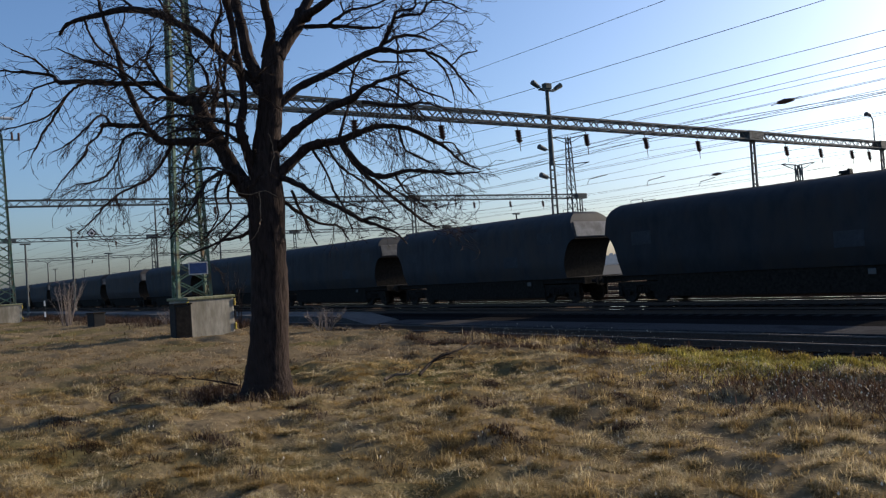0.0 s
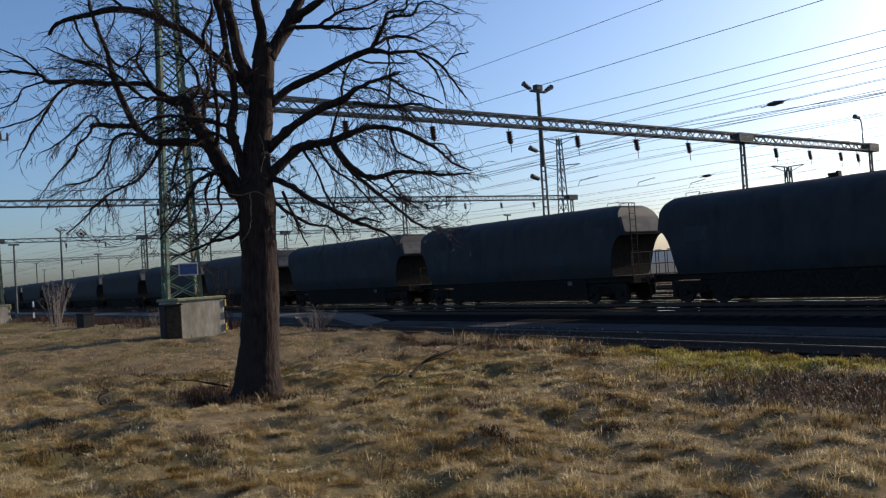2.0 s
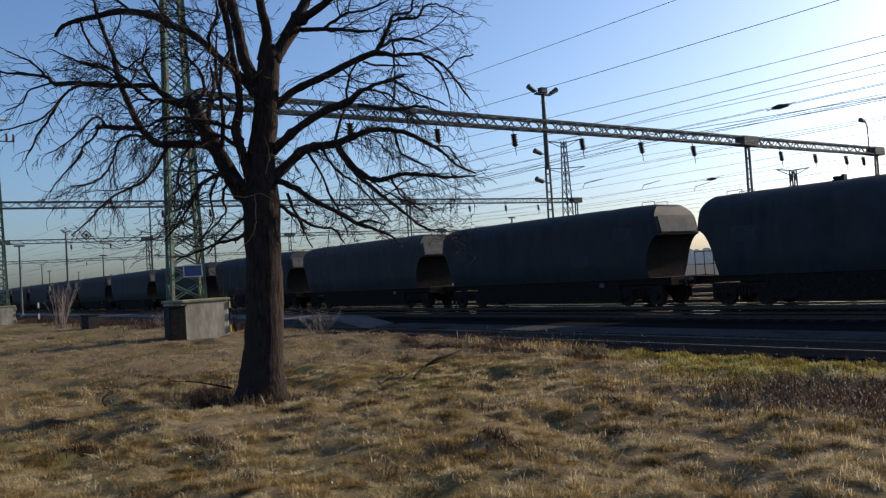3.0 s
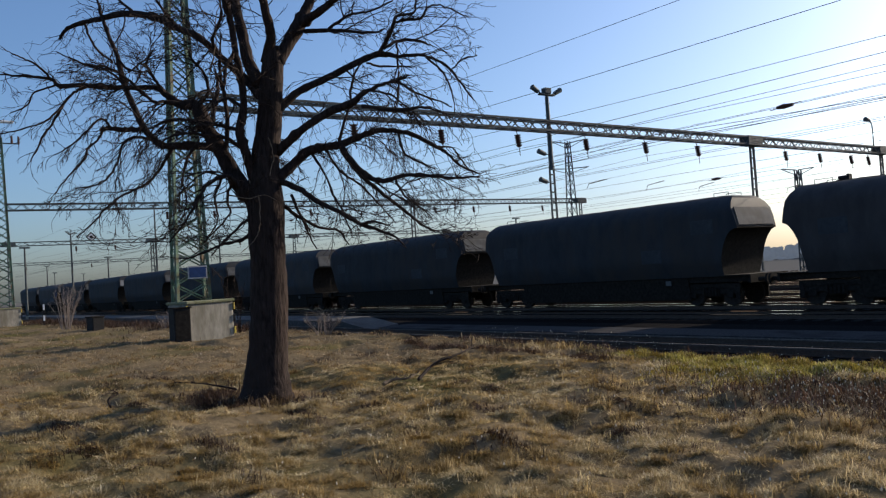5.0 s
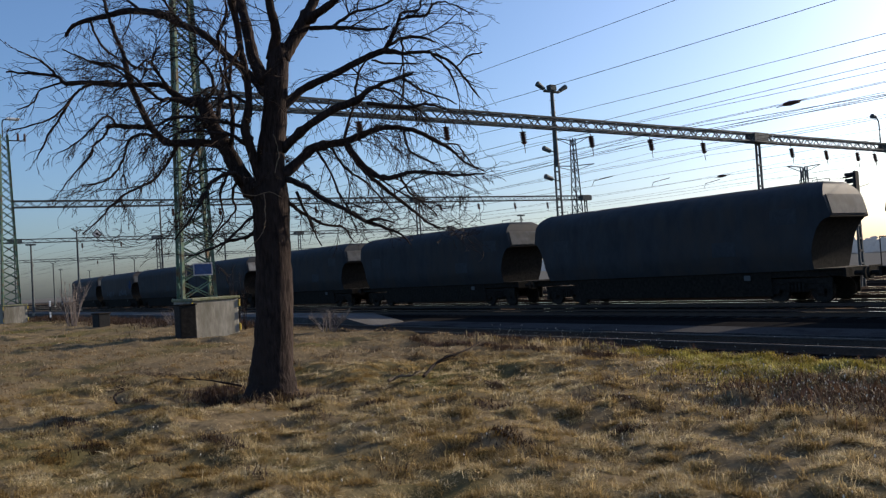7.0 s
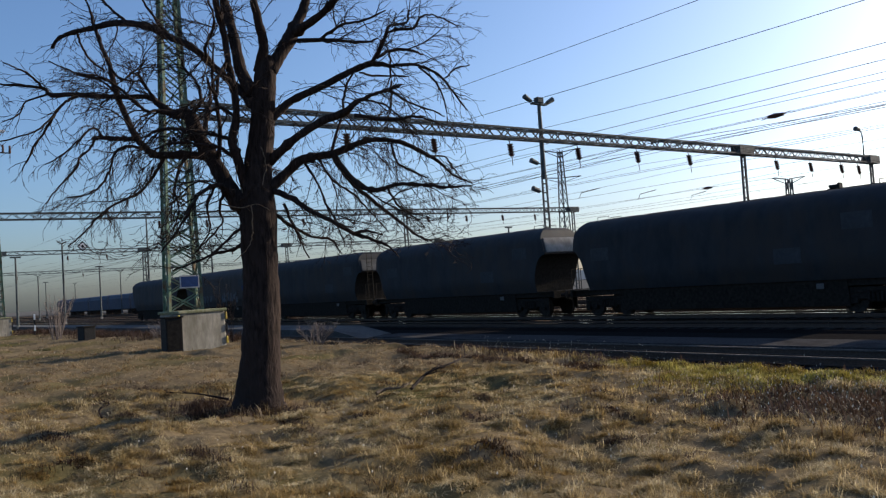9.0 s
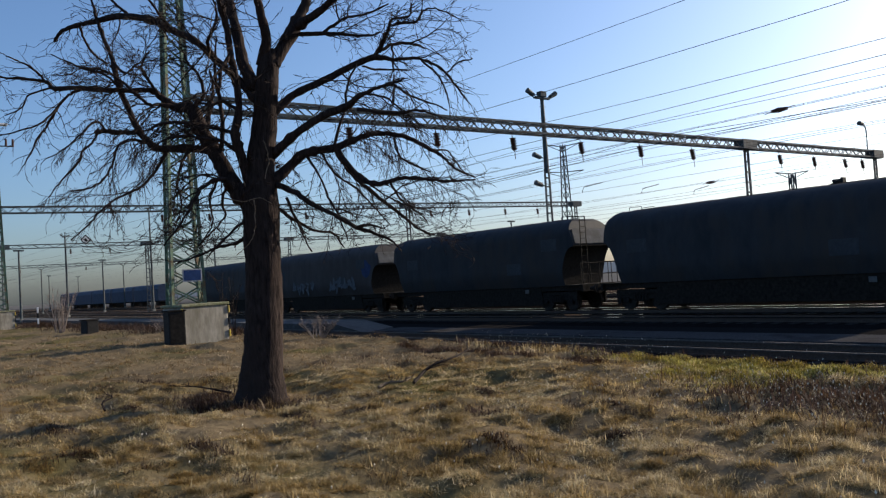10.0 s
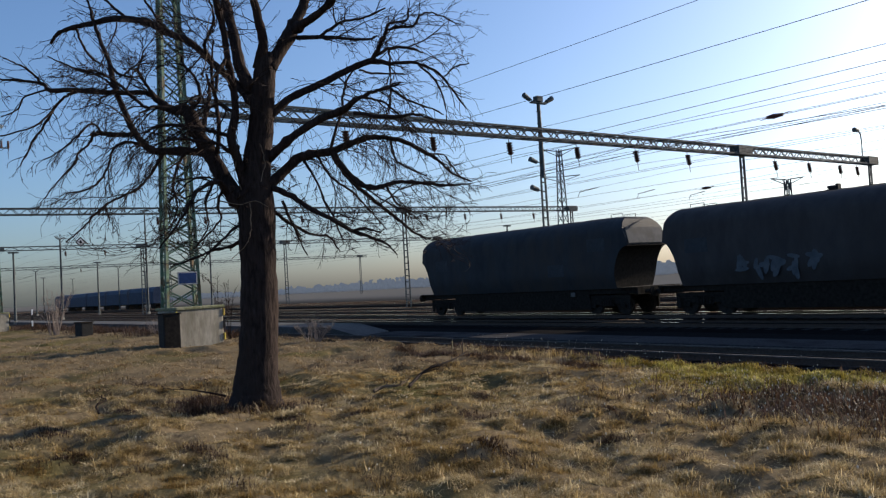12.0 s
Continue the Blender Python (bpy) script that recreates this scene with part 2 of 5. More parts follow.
def ground_height(x, y):
    edge = brow(x)
    k = min(max((y - edge) / 1.3, 0), 1)
    k = k * k * (3 - 2 * k)
    far = min(max((y - 66) / 8, 0), 1)
    bumps = 0.07 * noise.noise(Vector((x * 0.45, y * 0.45, 0))) + 0.085 * noise.noise(Vector((x * 1.3, y * 1.3, 4)))
    bumps += 0.075 * noise.noise(Vector((x * 2.7, y * 2.7, 14)))
    bumps -= 0.28 * max(0.0, noise.noise(Vector((x * 1.05, y * 1.05, 9))) - 0.22)
    bumps *= 1 - math.exp(-((x + 11.68) ** 2 + (y - 5.23) ** 2) / 0.8)
    bumps -= 0.12 * math.exp(-((x + 11.68) ** 2 + (y - 5.23) ** 2) / 1.6)
    return bumps * (1 - k) + BED * k * (1 - far) + 0.01 * k * bumps


def build_ground():
    xs = [-3000, -1500, -800, -450, -280, -190, -140, -110, -90] + [-75 + i * 1.5 for i in range(20)] + [-45 + i * 0.4 for i in range(75)] + [-15 + i * 0.18 for i in range(138)] + [11, 14, 20, 30, 60, 150, 500, 3000]
    ys = [-3000, -800, -200, -60, -25, -12] + [-8 + i * 0.4 for i in range(20)] + [i * 0.18 for i in range(83)] + [16, 18, 22, 30, 45, 60, 66, 68, 70, 72, 74, 80, 110, 160, 300, 700, 1500, 3000]
    verts = [(x, y, ground_height(x, y)) for y in ys for x in xs]
    n = len(xs)
    faces = [(j * n + i, j * n + i + 1, (j + 1) * n + i + 1, (j + 1) * n + i) for j in range(len(ys) - 1) for i in range(n - 1)]
    return tagged(new("ground", soup("ground", verts, faces, GROUND, True)), "dry straw-coloured grassland running into a dark gravel track bed, greyed with painted haze far off", "ground", kind="structure")


build_ground()


# ---- tracks ----
TRACKS = [16.95, 25.9, 30.5, 35.1, 39.7, 48.9, 53.1, 57.3]


def rail_mesh(head):
    """The rail's foot and web, or its head, along x."""
    bm = bmesh.new()
    if head:
        box(bm, -420, -0.036, -0.035, 160, 0.036, 0.0)
    else:
        box(bm, -420, -0.07, -0.165, 160, 0.07, -0.14)
        box(bm, -420, -0.012, -0.14, 160, 0.012, -0.036)
    return bm


def build_tracks():
    web, head, dull = mesh_of("rail_web", rail_mesh(False), RAIL_RUST), mesh_of("rail_head", rail_mesh(True), RAIL_HEAD), mesh_of("rail_head", rail_mesh(True), RAIL_DULL)
    bm = bmesh.new()
    box(bm, -0.12, -1.25, -0.2, 0.12, 1.25, 0.0, 0.02)
    sleeper = mesh_of("sleeper", bm, SLEEPER)
    for k, y in enumerate(TRACKS):
        t = thing("railway_track", "steel rails on concrete sleepers in dark ballast", "track", (0, y, RAIL), group="station tracks", kind="structure")
        for s in (-0.7535, 0.7535):
            r = part("rail", web, None, t)
            r.location.y = s
            part("rail_head", head if k else dull, None, r, "polished rail head" if k else "dull worn rail head")
        # ballast shoulder
        bm = bmesh.new()
        prof = [(-2.05, -0.36), (-1.5, -0.19), (1.5, -0.19), (2.05, -0.36)]
        a = [bm.verts.new((-420, yy, zz)) for yy, zz in prof]
        b = [bm.verts.new((160, yy, zz)) for yy, zz in prof]
        for i in range(3):
            bm.faces.new((a[i], b[i], b[i + 1], a[i + 1]))
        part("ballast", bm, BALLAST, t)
        if k < 3:
            for i in range(70):
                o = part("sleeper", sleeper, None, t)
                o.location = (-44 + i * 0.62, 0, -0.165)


build_tracks()


# ---- the bare tree ----
TREE = Vector((-11.68, 5.23, 0.0))
ACROSS, AWAY = Vector((0.598, 0.801, 0)), Vector((-0.801, 0.598, 0))


def build_tree():
    rng = random.Random(11)
    tree = thing("bare_tree", "leafless rough-barked tree with spreading limbs in dry grass", "tree", TREE)
    twigs = bmesh.new()
    seeds = []

    def local(u, w, z):
        return ACROSS * u + AWAY * w + Vector((0, 0, z))

    axis = [(0.0, -0.25, 0.46), (0.0, -0.02, 0.41), (0.01, 0.1, 0.37), (0.02, 0.3, 0.335), (0.06, 0.7, 0.3), (0.1, 1.13, 0.285), (0.13, 1.83, 0.276), (0.14, 2.52, 0.27), (0.15, 2.9, 0.28), (0.16, 3.2, 0.25), (0.18, 3.6, 0.215), (0.29, 4.26, 0.187), (0.36, 4.87, 0.178), (0.4, 5.2, 0.15), (0.42, 5.35, 0.11)]
    bm = bmesh.new()
    pts = spline([local(u, 0, z) for u, z, r in axis], 5)
    rad = spline([Vector((r, 0, 0)) for u, z, r in axis], 5)
    tube(bm, pts, [r.x for r in rad], 22, 0.05, rng)
    part("trunk", bm, BARK, tree, "thick dark furrowed trunk", True)

    grown = []

    def limb(depth, nodes):
        """A limb that leaves the trunk, or the limb nearest to its root, and drifts away from the eye by depth."""
        n = len(nodes) - 1
        bm = bmesh.new()
        u0, z0, _ = nodes[0]
        near = min(grown, key=lambda g: (g[0] - u0) ** 2 + (g[1] - z0) ** 2, default=(9, 9, 0))
        start = near[2] if abs(u0 - 0.2) > 0.3 and (near[0] - u0) ** 2 + (near[1] - z0) ** 2 < 0.06 else 0.0
        keys, wide = [], []
        for i, (u, z, r) in enumerate(nodes):
            w = start + depth * (i / n) ** 0.9 + (rng.uniform(-0.05, 0.05) if i else 0)
            k = 1 + w / 12.48
            keys.append(local((u - 2.8) * k + 2.8, w, EYE + (z - EYE) * k))
            wide.append(Vector((r * k, u, z)))
            grown.append((u, z, w))
        pts = spline(keys, 5)
        for i in range(n):
            for q in (0.25, 0.5, 0.75):
                (ua, za, wa), (ub, zb, wb) = grown[i - n - 1], grown[i - n]
                grown.append((ua + (ub - ua) * q, za + (zb - za) * q, wa + (wb - wa) * q))
                grown.insert(0, grown.pop())
        rad = [max(v.x * 0.96, 0.005) for v in spline(wide, 5)]
        pts = [p + (0.005 + 0.004 * (rad[i] < 0.05)) * Vector((rng.uniform(-1, 1), rng.uniform(-1, 1), rng.uniform(-1, 1))) if i else p for i, p in enumerate(pts)]
        rad = [q * (1.3 if rng.random() < 0.08 else rng.uniform(0.92, 1.06)) for q in rad]
        tube(bm, pts, rad, 10 if rad[0] > 0.05 else 7, 0.07, rng)
        part("limb", bm, BARK, tree, "", True)
        for i in range(2, len(pts)):
            seeds.append((pts[i], (pts[i] - pts[i - 1]).normalized(), rad[i], i / len(pts)))

    limb(0.5, [(0.45, 5.09, 0.116), (0.62, 5.36, 0.107), (0.83, 5.66, 0.116), (0.98, 5.96, 0.080), (1.16, 6.39, 0.067), (1.40, 7.09, 0.045), (1.57, 7.79, 0.027)])
    limb(-0.9, [(0.83, 5.66, 0.085), (1.10, 5.82, 0.067), (1.38, 6.02, 0.058), (1.71, 6.40, 0.045), (2.10, 6.95, 0.027)])
    limb(-0.6, [(0.91, 5.56, 0.040), (1.22, 5.55, 0.036), (1.61, 5.51, 0.027), (1.92, 5.47, 0.022), (2.14, 5.51, 0.013)])
    limb(-0.5, [(1.28, 5.57, 0.027), (1.45, 5.68, 0.027), (1.67, 5.78, 0.022), (1.94, 5.81, 0.018), (2.30, 5.96, 0.013)])
    limb(-0.7, [(0.29, 5.10, 0.107), (0.38, 5.51, 0.080), (0.31, 5.96, 0.067), (0.26, 6.36, 0.058), (0.32, 7.07, 0.040), (0.30, 7.87, 0.022)])
    limb(0.6, [(0.17, 4.76, 0.112), (0.01, 5.14, 0.094), (-0.05, 5.54, 0.089), (-0.13, 5.94, 0.080), (-0.22, 6.39, 0.067), (-0.31, 7.20, 0.045), (-0.36, 7.92, 0.022)])
    limb(-0.8, [(0.04, 3.03, 0.107), (-0.03, 3.42, 0.085), (-0.12, 3.78, 0.076), (-0.18, 4.07, 0.076), (-0.10, 4.44, 0.062), (-0.12, 4.88, 0.058), (-0.19, 5.33, 0.054), (-0.22, 5.73, 0.058), (-0.30, 6.13, 0.058), (-0.38, 6.67, 0.040), (-0.43, 7.38, 0.022)])
    limb(1.2, [(0.19, 4.56, 0.067), (-0.13, 4.95, 0.062), (-0.42, 5.25, 0.058), (-0.75, 5.58, 0.058), (-1.09, 5.75, 0.058), (-1.43, 5.94, 0.058), (-1.87, 6.01, 0.054), (-2.22, 5.96, 0.045), (-2.48, 5.92, 0.036), (-2.75, 5.84, 0.031), (-2.89, 5.69, 0.022)])
    limb(0.6, [(-1.69, 6.00, 0.027), (-1.90, 6.19, 0.022), (-2.11, 6.42, 0.018), (-2.27, 6.70, 0.013)])
    limb(-0.6, [(-1.07, 5.74, 0.027), (-1.25, 6.01, 0.022), (-1.43, 6.31, 0.018), (-1.57, 6.66, 0.013)])
    limb(0.7, [(-0.02, 3.01, 0.156), (-0.26, 3.31, 0.138), (-0.46, 3.71, 0.125), (-0.66, 4.08, 0.121), (-0.76, 4.33, 0.125), (-0.85, 4.52, 0.107), (-1.09, 4.55, 0.071), (-1.32, 4.74, 0.049), (-1.47, 4.83, 0.040), (-1.93, 4.86, 0.040), (-2.53, 4.93, 0.040), (-2.93, 4.95, 0.036), (-3.05, 5.07, 0.027), (-3.40, 5.13, 0.022), (-3.83, 5.19, 0.013)])
    limb(-0.5, [(-1.05, 4.54, 0.036), (-1.33, 4.60, 0.031), (-1.46, 4.60, 0.027), (-1.71, 4.81, 0.027), (-1.88, 4.99, 0.022), (-2.17, 5.19, 0.018), (-2.52, 5.25, 0.013)])
    limb(-0.4, [(-1.24, 4.64, 0.031), (-1.40, 4.87, 0.027), (-1.52, 5.08, 0.027), (-1.57, 5.22, 0.018), (-1.46, 5.41, 0.009)])
    limb(0.9, [(-0.40, 3.63, 0.089), (-0.54, 3.81, 0.071), (-0.89, 3.89, 0.062), (-1.36, 3.92, 0.058), (-1.53, 4.05, 0.054), (-1.68, 4.26, 0.054), (-1.81, 4.59, 0.049), (-1.94, 4.95, 0.045), (-2.01, 5.35, 0.036), (-2.14, 5.72, 0.031), (-2.23, 6.03, 0.027), (-2.27, 6.26, 0.018), (-2.37, 6.53, 0.013)])
    limb(0.3, [(-1.66, 4.20, 0.040), (-1.92, 4.20, 0.040), (-2.22, 4.24, 0.036), (-2.32, 4.23, 0.027)])
    limb(0.5, [(-2.29, 4.23, 0.022), (-2.39, 4.06, 0.018), (-2.54, 3.96, 0.018), (-2.59, 3.81, 0.018), (-2.87, 3.52, 0.013), (-3.10, 3.27, 0.009)])
    limb(-0.5, [(-2.16, 4.25, 0.022), (-2.30, 4.40, 0.018), (-2.48, 4.28, 0.018), (-2.75, 4.04, 0.013), (-3.07, 3.88, 0.009)])
    limb(0.4, [(-2.53, 4.91, 0.027), (-2.71, 4.83, 0.022), (-2.88, 4.66, 0.022), (-3.04, 4.41, 0.018), (-3.23, 4.16, 0.018), (-3.42, 3.82, 0.009)])
    limb(-0.4, [(-2.88, 4.64, 0.018), (-3.17, 4.42, 0.013), (-3.52, 4.32, 0.013), (-3.88, 4.26, 0.009)])
    limb(0.3, [(-2.97, 4.97, 0.018), (-3.32, 4.87, 0.013), (-3.42, 4.70, 0.013), (-3.69, 4.58, 0.009)])
    limb(-0.4, [(-3.05, 5.07, 0.018), (-3.22, 5.27, 0.018), (-3.43, 5.40, 0.013), (-3.64, 5.50, 0.009)])
    limb(-0.6, [(-1.52, 4.03, 0.027), (-1.83, 4.08, 0.022), (-1.99, 3.99, 0.022), (-2.07, 3.77, 0.018), (-2.21, 3.52, 0.018), (-2.44, 3.38, 0.013), (-2.74, 3.34, 0.009)])
    limb(0.7, [(-1.24, 3.88, 0.031), (-1.42, 3.60, 0.022), (-1.66, 3.35, 0.022), (-2.01, 3.20, 0.018), (-2.28, 3.04, 0.018), (-2.51, 2.80, 0.013), (-2.78, 2.60, 0.009)])
    limb(-0.9, [(-0.10, 2.88, 0.040), (-0.31, 3.31, 0.036), (-0.48, 3.39, 0.031), (-0.70, 3.29, 0.027), (-0.84, 3.13, 0.022), (-1.08, 2.75, 0.018), (-1.36, 2.42, 0.013)])
    limb(0.6, [(-0.33, 3.31, 0.027), (-0.44, 3.06, 0.022), (-0.40, 2.84, 0.018), (-0.56, 2.63, 0.013), (-0.84, 2.38, 0.009)])
    limb(0.5, [(-1.94, 4.93, 0.022), (-2.17, 5.14, 0.018), (-2.39, 5.20, 0.018), (-2.69, 5.35, 0.013), (-2.94, 5.48, 0.009)])
    limb(-0.5, [(-2.01, 5.34, 0.022), (-1.82, 5.12, 0.018), (-1.64, 5.24, 0.013), (-1.33, 5.31, 0.009)])
    limb(0.6, [(-2.49, 5.90, 0.022), (-2.41, 5.64, 0.018), (-2.25, 5.41, 0.018), (-2.08, 5.27, 0.013)])
    limb(-0.6, [(-0.42, 5.25, 0.031), (-0.53, 5.52, 0.027), (-0.44, 5.70, 0.022), (-0.36, 5.96, 0.018), (-0.45, 6.32, 0.013)])
    limb(0.5, [(0.39, 4.34, 0.085), (0.77, 4.63, 0.062), (1.22, 4.81, 0.058), (1.67, 5.01, 0.054), (2.04, 5.13, 0.049), (2.29, 5.08, 0.031), (2.59, 5.08, 0.027), (2.85, 5.02, 0.022), (3.10, 4.85, 0.022), (3.26, 4.62, 0.018), (3.46, 4.30, 0.009)])
    limb(-0.4, [(2.04, 5.13, 0.040), (2.17, 5.35, 0.036), (2.29, 5.59, 0.031), (2.35, 5.71, 0.022), (2.62, 5.75, 0.018), (2.65, 5.94, 0.013)])
    limb(-0.5, [(2.29, 5.59, 0.022), (2.45, 5.64, 0.022), (2.72, 5.65, 0.022), (2.83, 5.80, 0.018), (3.03, 5.83, 0.013), (3.46, 5.62, 0.009)])
    limb(0.5, [(2.12, 5.21, 0.027), (2.35, 5.32, 0.027), (2.65, 5.30, 0.022), (2.84, 5.22, 0.013)])
    limb(0.2, [(2.32, 5.29, 0.018), (2.32, 4.99, 0.018), (2.30, 4.55, 0.013), (2.23, 4.24, 0.009)])
    limb(0.4, [(1.84, 5.00, 0.018), (2.10, 4.93, 0.018), (2.58, 4.90, 0.009)])
    limb(-0.3, [(2.76, 5.03, 0.018), (3.01, 4.77, 0.018), (3.12, 4.49, 0.013), (3.15, 4.14, 0.009)])
    limb(-0.5, [(3.15, 4.83, 0.013), (3.33, 4.97, 0.013), (3.55, 5.01, 0.009)])
    limb(-0.7, [(0.37, 3.70, 0.085), (0.74, 4.01, 0.062), (1.19, 4.27, 0.062), (1.56, 4.39, 0.062), (1.77, 4.54, 0.036), (2.04, 4.65, 0.027), (2.31, 4.71, 0.022), (2.48, 4.76, 0.013)])
    limb(-0.4, [(1.72, 4.34, 0.031), (2.23, 4.24, 0.031), (2.63, 4.26, 0.022), (2.93, 4.18, 0.013)])
    limb(0.3, [(1.56, 4.37, 0.022), (1.56, 4.60, 0.022), (1.64, 4.85, 0.018), (1.76, 5.02, 0.013)])
    limb(0.3, [(1.63, 4.43, 0.022), (1.77, 4.58, 0.018), (2.16, 4.49, 0.018), (2.41, 4.28, 0.013), (2.66, 4.04, 0.009)])
    limb(-0.5, [(2.31, 4.69, 0.018), (2.56, 4.49, 0.018), (2.94, 4.33, 0.013), (3.11, 4.23, 0.009)])
    limb(0.9, [(0.36, 3.29, 0.094), (0.62, 3.51, 0.080), (0.85, 3.69, 0.076), (1.11, 3.74, 0.067), (1.35, 3.76, 0.067), (1.69, 3.88, 0.049), (1.95, 3.94, 0.045), (2.21, 3.92, 0.040), (2.51, 3.83, 0.036), (2.81, 3.65, 0.031), (3.02, 3.49, 0.022), (3.18, 3.32, 0.018), (3.47, 3.17, 0.013)])
    limb(-0.6, [(1.35, 3.75, 0.054), (1.49, 3.54, 0.045), (1.69, 3.29, 0.040), (1.91, 3.17, 0.040), (2.17, 3.19, 0.036), (2.34, 3.23, 0.031), (2.69, 3.19, 0.027), (3.12, 3.13, 0.022), (3.47, 3.14, 0.013)])
    limb(0.6, [(1.37, 3.68, 0.040), (1.53, 3.41, 0.036), (1.73, 3.18, 0.031), (1.98, 2.94, 0.031), (2.27, 2.69, 0.027), (2.51, 2.47, 0.018), (2.72, 2.33, 0.013)])
    limb(0.2, [(1.33, 3.78, 0.027), (1.46, 4.16, 0.022), (1.54, 4.35, 0.018)])
    limb(-0.5, [(2.26, 3.89, 0.022), (2.32, 3.58, 0.018), (2.53, 3.43, 0.018), (2.78, 3.29, 0.009)])
    limb(0.4, [(2.81, 3.64, 0.018), (3.07, 3.60, 0.013), (3.15, 3.48, 0.013), (3.31, 3.25, 0.009)])
    limb(0.5, [(2.17, 3.18, 0.022), (2.28, 2.93, 0.018), (2.45, 2.78, 0.013), (2.69, 2.55, 0.009)])
    limb(-0.8, [(0.39, 3.25, 0.058), (0.68, 3.12, 0.045), (0.93, 2.92, 0.040), (1.27, 2.73, 0.036), (1.60, 2.51, 0.031), (1.82, 2.43, 0.027), (2.11, 2.28, 0.018), (2.27, 2.10, 0.009)])
    limb(0.7, [(0.38, 2.90, 0.036), (0.66, 2.68, 0.027), (0.95, 2.51, 0.022), (1.25, 2.44, 0.018), (1.39, 2.20, 0.009)])
    limb(-0.5, [(0.89, 3.67, 0.027), (1.09, 3.31, 0.018), (1.20, 3.00, 0.018), (1.35, 2.68, 0.013), (1.46, 2.32, 0.009)])
    limb(0.5, [(0.55, 3.04, 0.027), (0.74, 2.54, 0.018), (0.89, 2.19, 0.009)])
    limb(0.8, [(1.11, 3.73, 0.022), (1.31, 3.38, 0.018), (1.64, 3.10, 0.018), (1.88, 2.82, 0.013), (2.13, 2.50, 0.009)])
    limb(-0.6, [(1.60, 2.51, 0.022), (1.78, 2.55, 0.018), (2.04, 2.46, 0.013)])
    limb(0.4, [(-0.08, 2.49, 0.036), (-0.26, 2.38, 0.027), (-0.51, 2.35, 0.022), (-0.85, 2.23, 0.018), (-1.20, 2.13, 0.009)])
    limb(-0.7, [(-0.06, 2.73, 0.031), (-0.26, 2.61, 0.022), (-0.53, 2.38, 0.018), (-0.72, 2.19, 0.009)])
    limb(-0.5, [(-0.44, 3.69, 0.040), (-0.37, 4.15, 0.036), (-0.40, 4.68, 0.031), (-0.44, 5.15, 0.022), (-0.38, 5.60, 0.013)])
    limb(0.5, [(-0.66, 4.08, 0.040), (-0.55, 4.45, 0.036), (-0.48, 4.81, 0.027), (-0.52, 5.06, 0.018)])
    limb(-0.6, [(-0.84, 4.50, 0.040), (-0.64, 4.69, 0.031), (-0.68, 4.99, 0.022), (-0.86, 5.24, 0.018), (-0.93, 5.46, 0.009)])
    limb(0.4, [(-0.18, 4.07, 0.036), (-0.39, 4.15, 0.031), (-0.58, 4.20, 0.031), (-0.86, 4.28, 0.027), (-1.26, 4.31, 0.027), (-1.52, 4.21, 0.018), (-1.83, 4.15, 0.009)])
    limb(-0.7, [(-0.13, 3.77, 0.036), (-0.40, 3.97, 0.031), (-0.66, 4.03, 0.027), (-0.96, 4.09, 0.022), (-1.27, 4.05, 0.018), (-1.50, 3.90, 0.009)])
    limb(0.5, [(-0.11, 4.44, 0.031), (-0.32, 4.58, 0.027), (-0.50, 4.55, 0.022), (-0.72, 4.58, 0.018)])
    limb(-0.5, [(-0.19, 5.31, 0.031), (-0.34, 5.09, 0.027), (-0.39, 4.81, 0.022), (-0.50, 4.95, 0.013)])
    limb(0.6, [(-0.03, 3.42, 0.031), (0.19, 3.61, 0.027), (0.18, 3.82, 0.018), (0.28, 3.97, 0.009)])
    limb(-0.4, [(-0.89, 3.89, 0.027), (-1.03, 3.66, 0.022), (-1.11, 3.36, 0.018), (-1.06, 3.01, 0.013), (-1.19, 2.67, 0.009)])
    limb(0.6, [(-0.48, 3.39, 0.022), (-0.63, 3.07, 0.018), (-0.60, 2.72, 0.013), (-0.79, 2.43, 0.009)])

    def sprout(p, d, r, length, level):
        steps = (7, 6, 4, 3)[level]
        pts, rad = [p], [r]
        for i in range(steps):
            wander = Vector((rng.uniform(-1, 1), rng.uniform(-1, 1), rng.uniform(-1, 1)))
            d = (d + 0.36 * wander + Vector((0, 0, 0.06 if p.z < 2.7 else -0.12 if p.z < 4.6 else -0.02))).normalized()
            p = p + d * length / steps
            pts.append(p)
            rad.append(max(r * (1 - 0.65 * (i + 1) / steps), 0.0033))
        tube(twigs, pts, rad, 5 if level == 0 else 3)
        if level < 3:
            for i in range(1, steps + 1):
                for _ in range(2 if level < 1 else 1):
                    if rng.random() < 0.62:
                        way = (pts[i] - pts[i - 1]).normalized()
                        turn = Vector((rng.uniform(-1, 1), rng.uniform(-1, 1), rng.uniform(-0.9, 0.7)))
                        sprout(pts[i], (way + 0.75 * turn).normalized(), max(rad[i] * 0.65, 0.0036), length * rng.uniform(0.3, 0.55), level + 1)

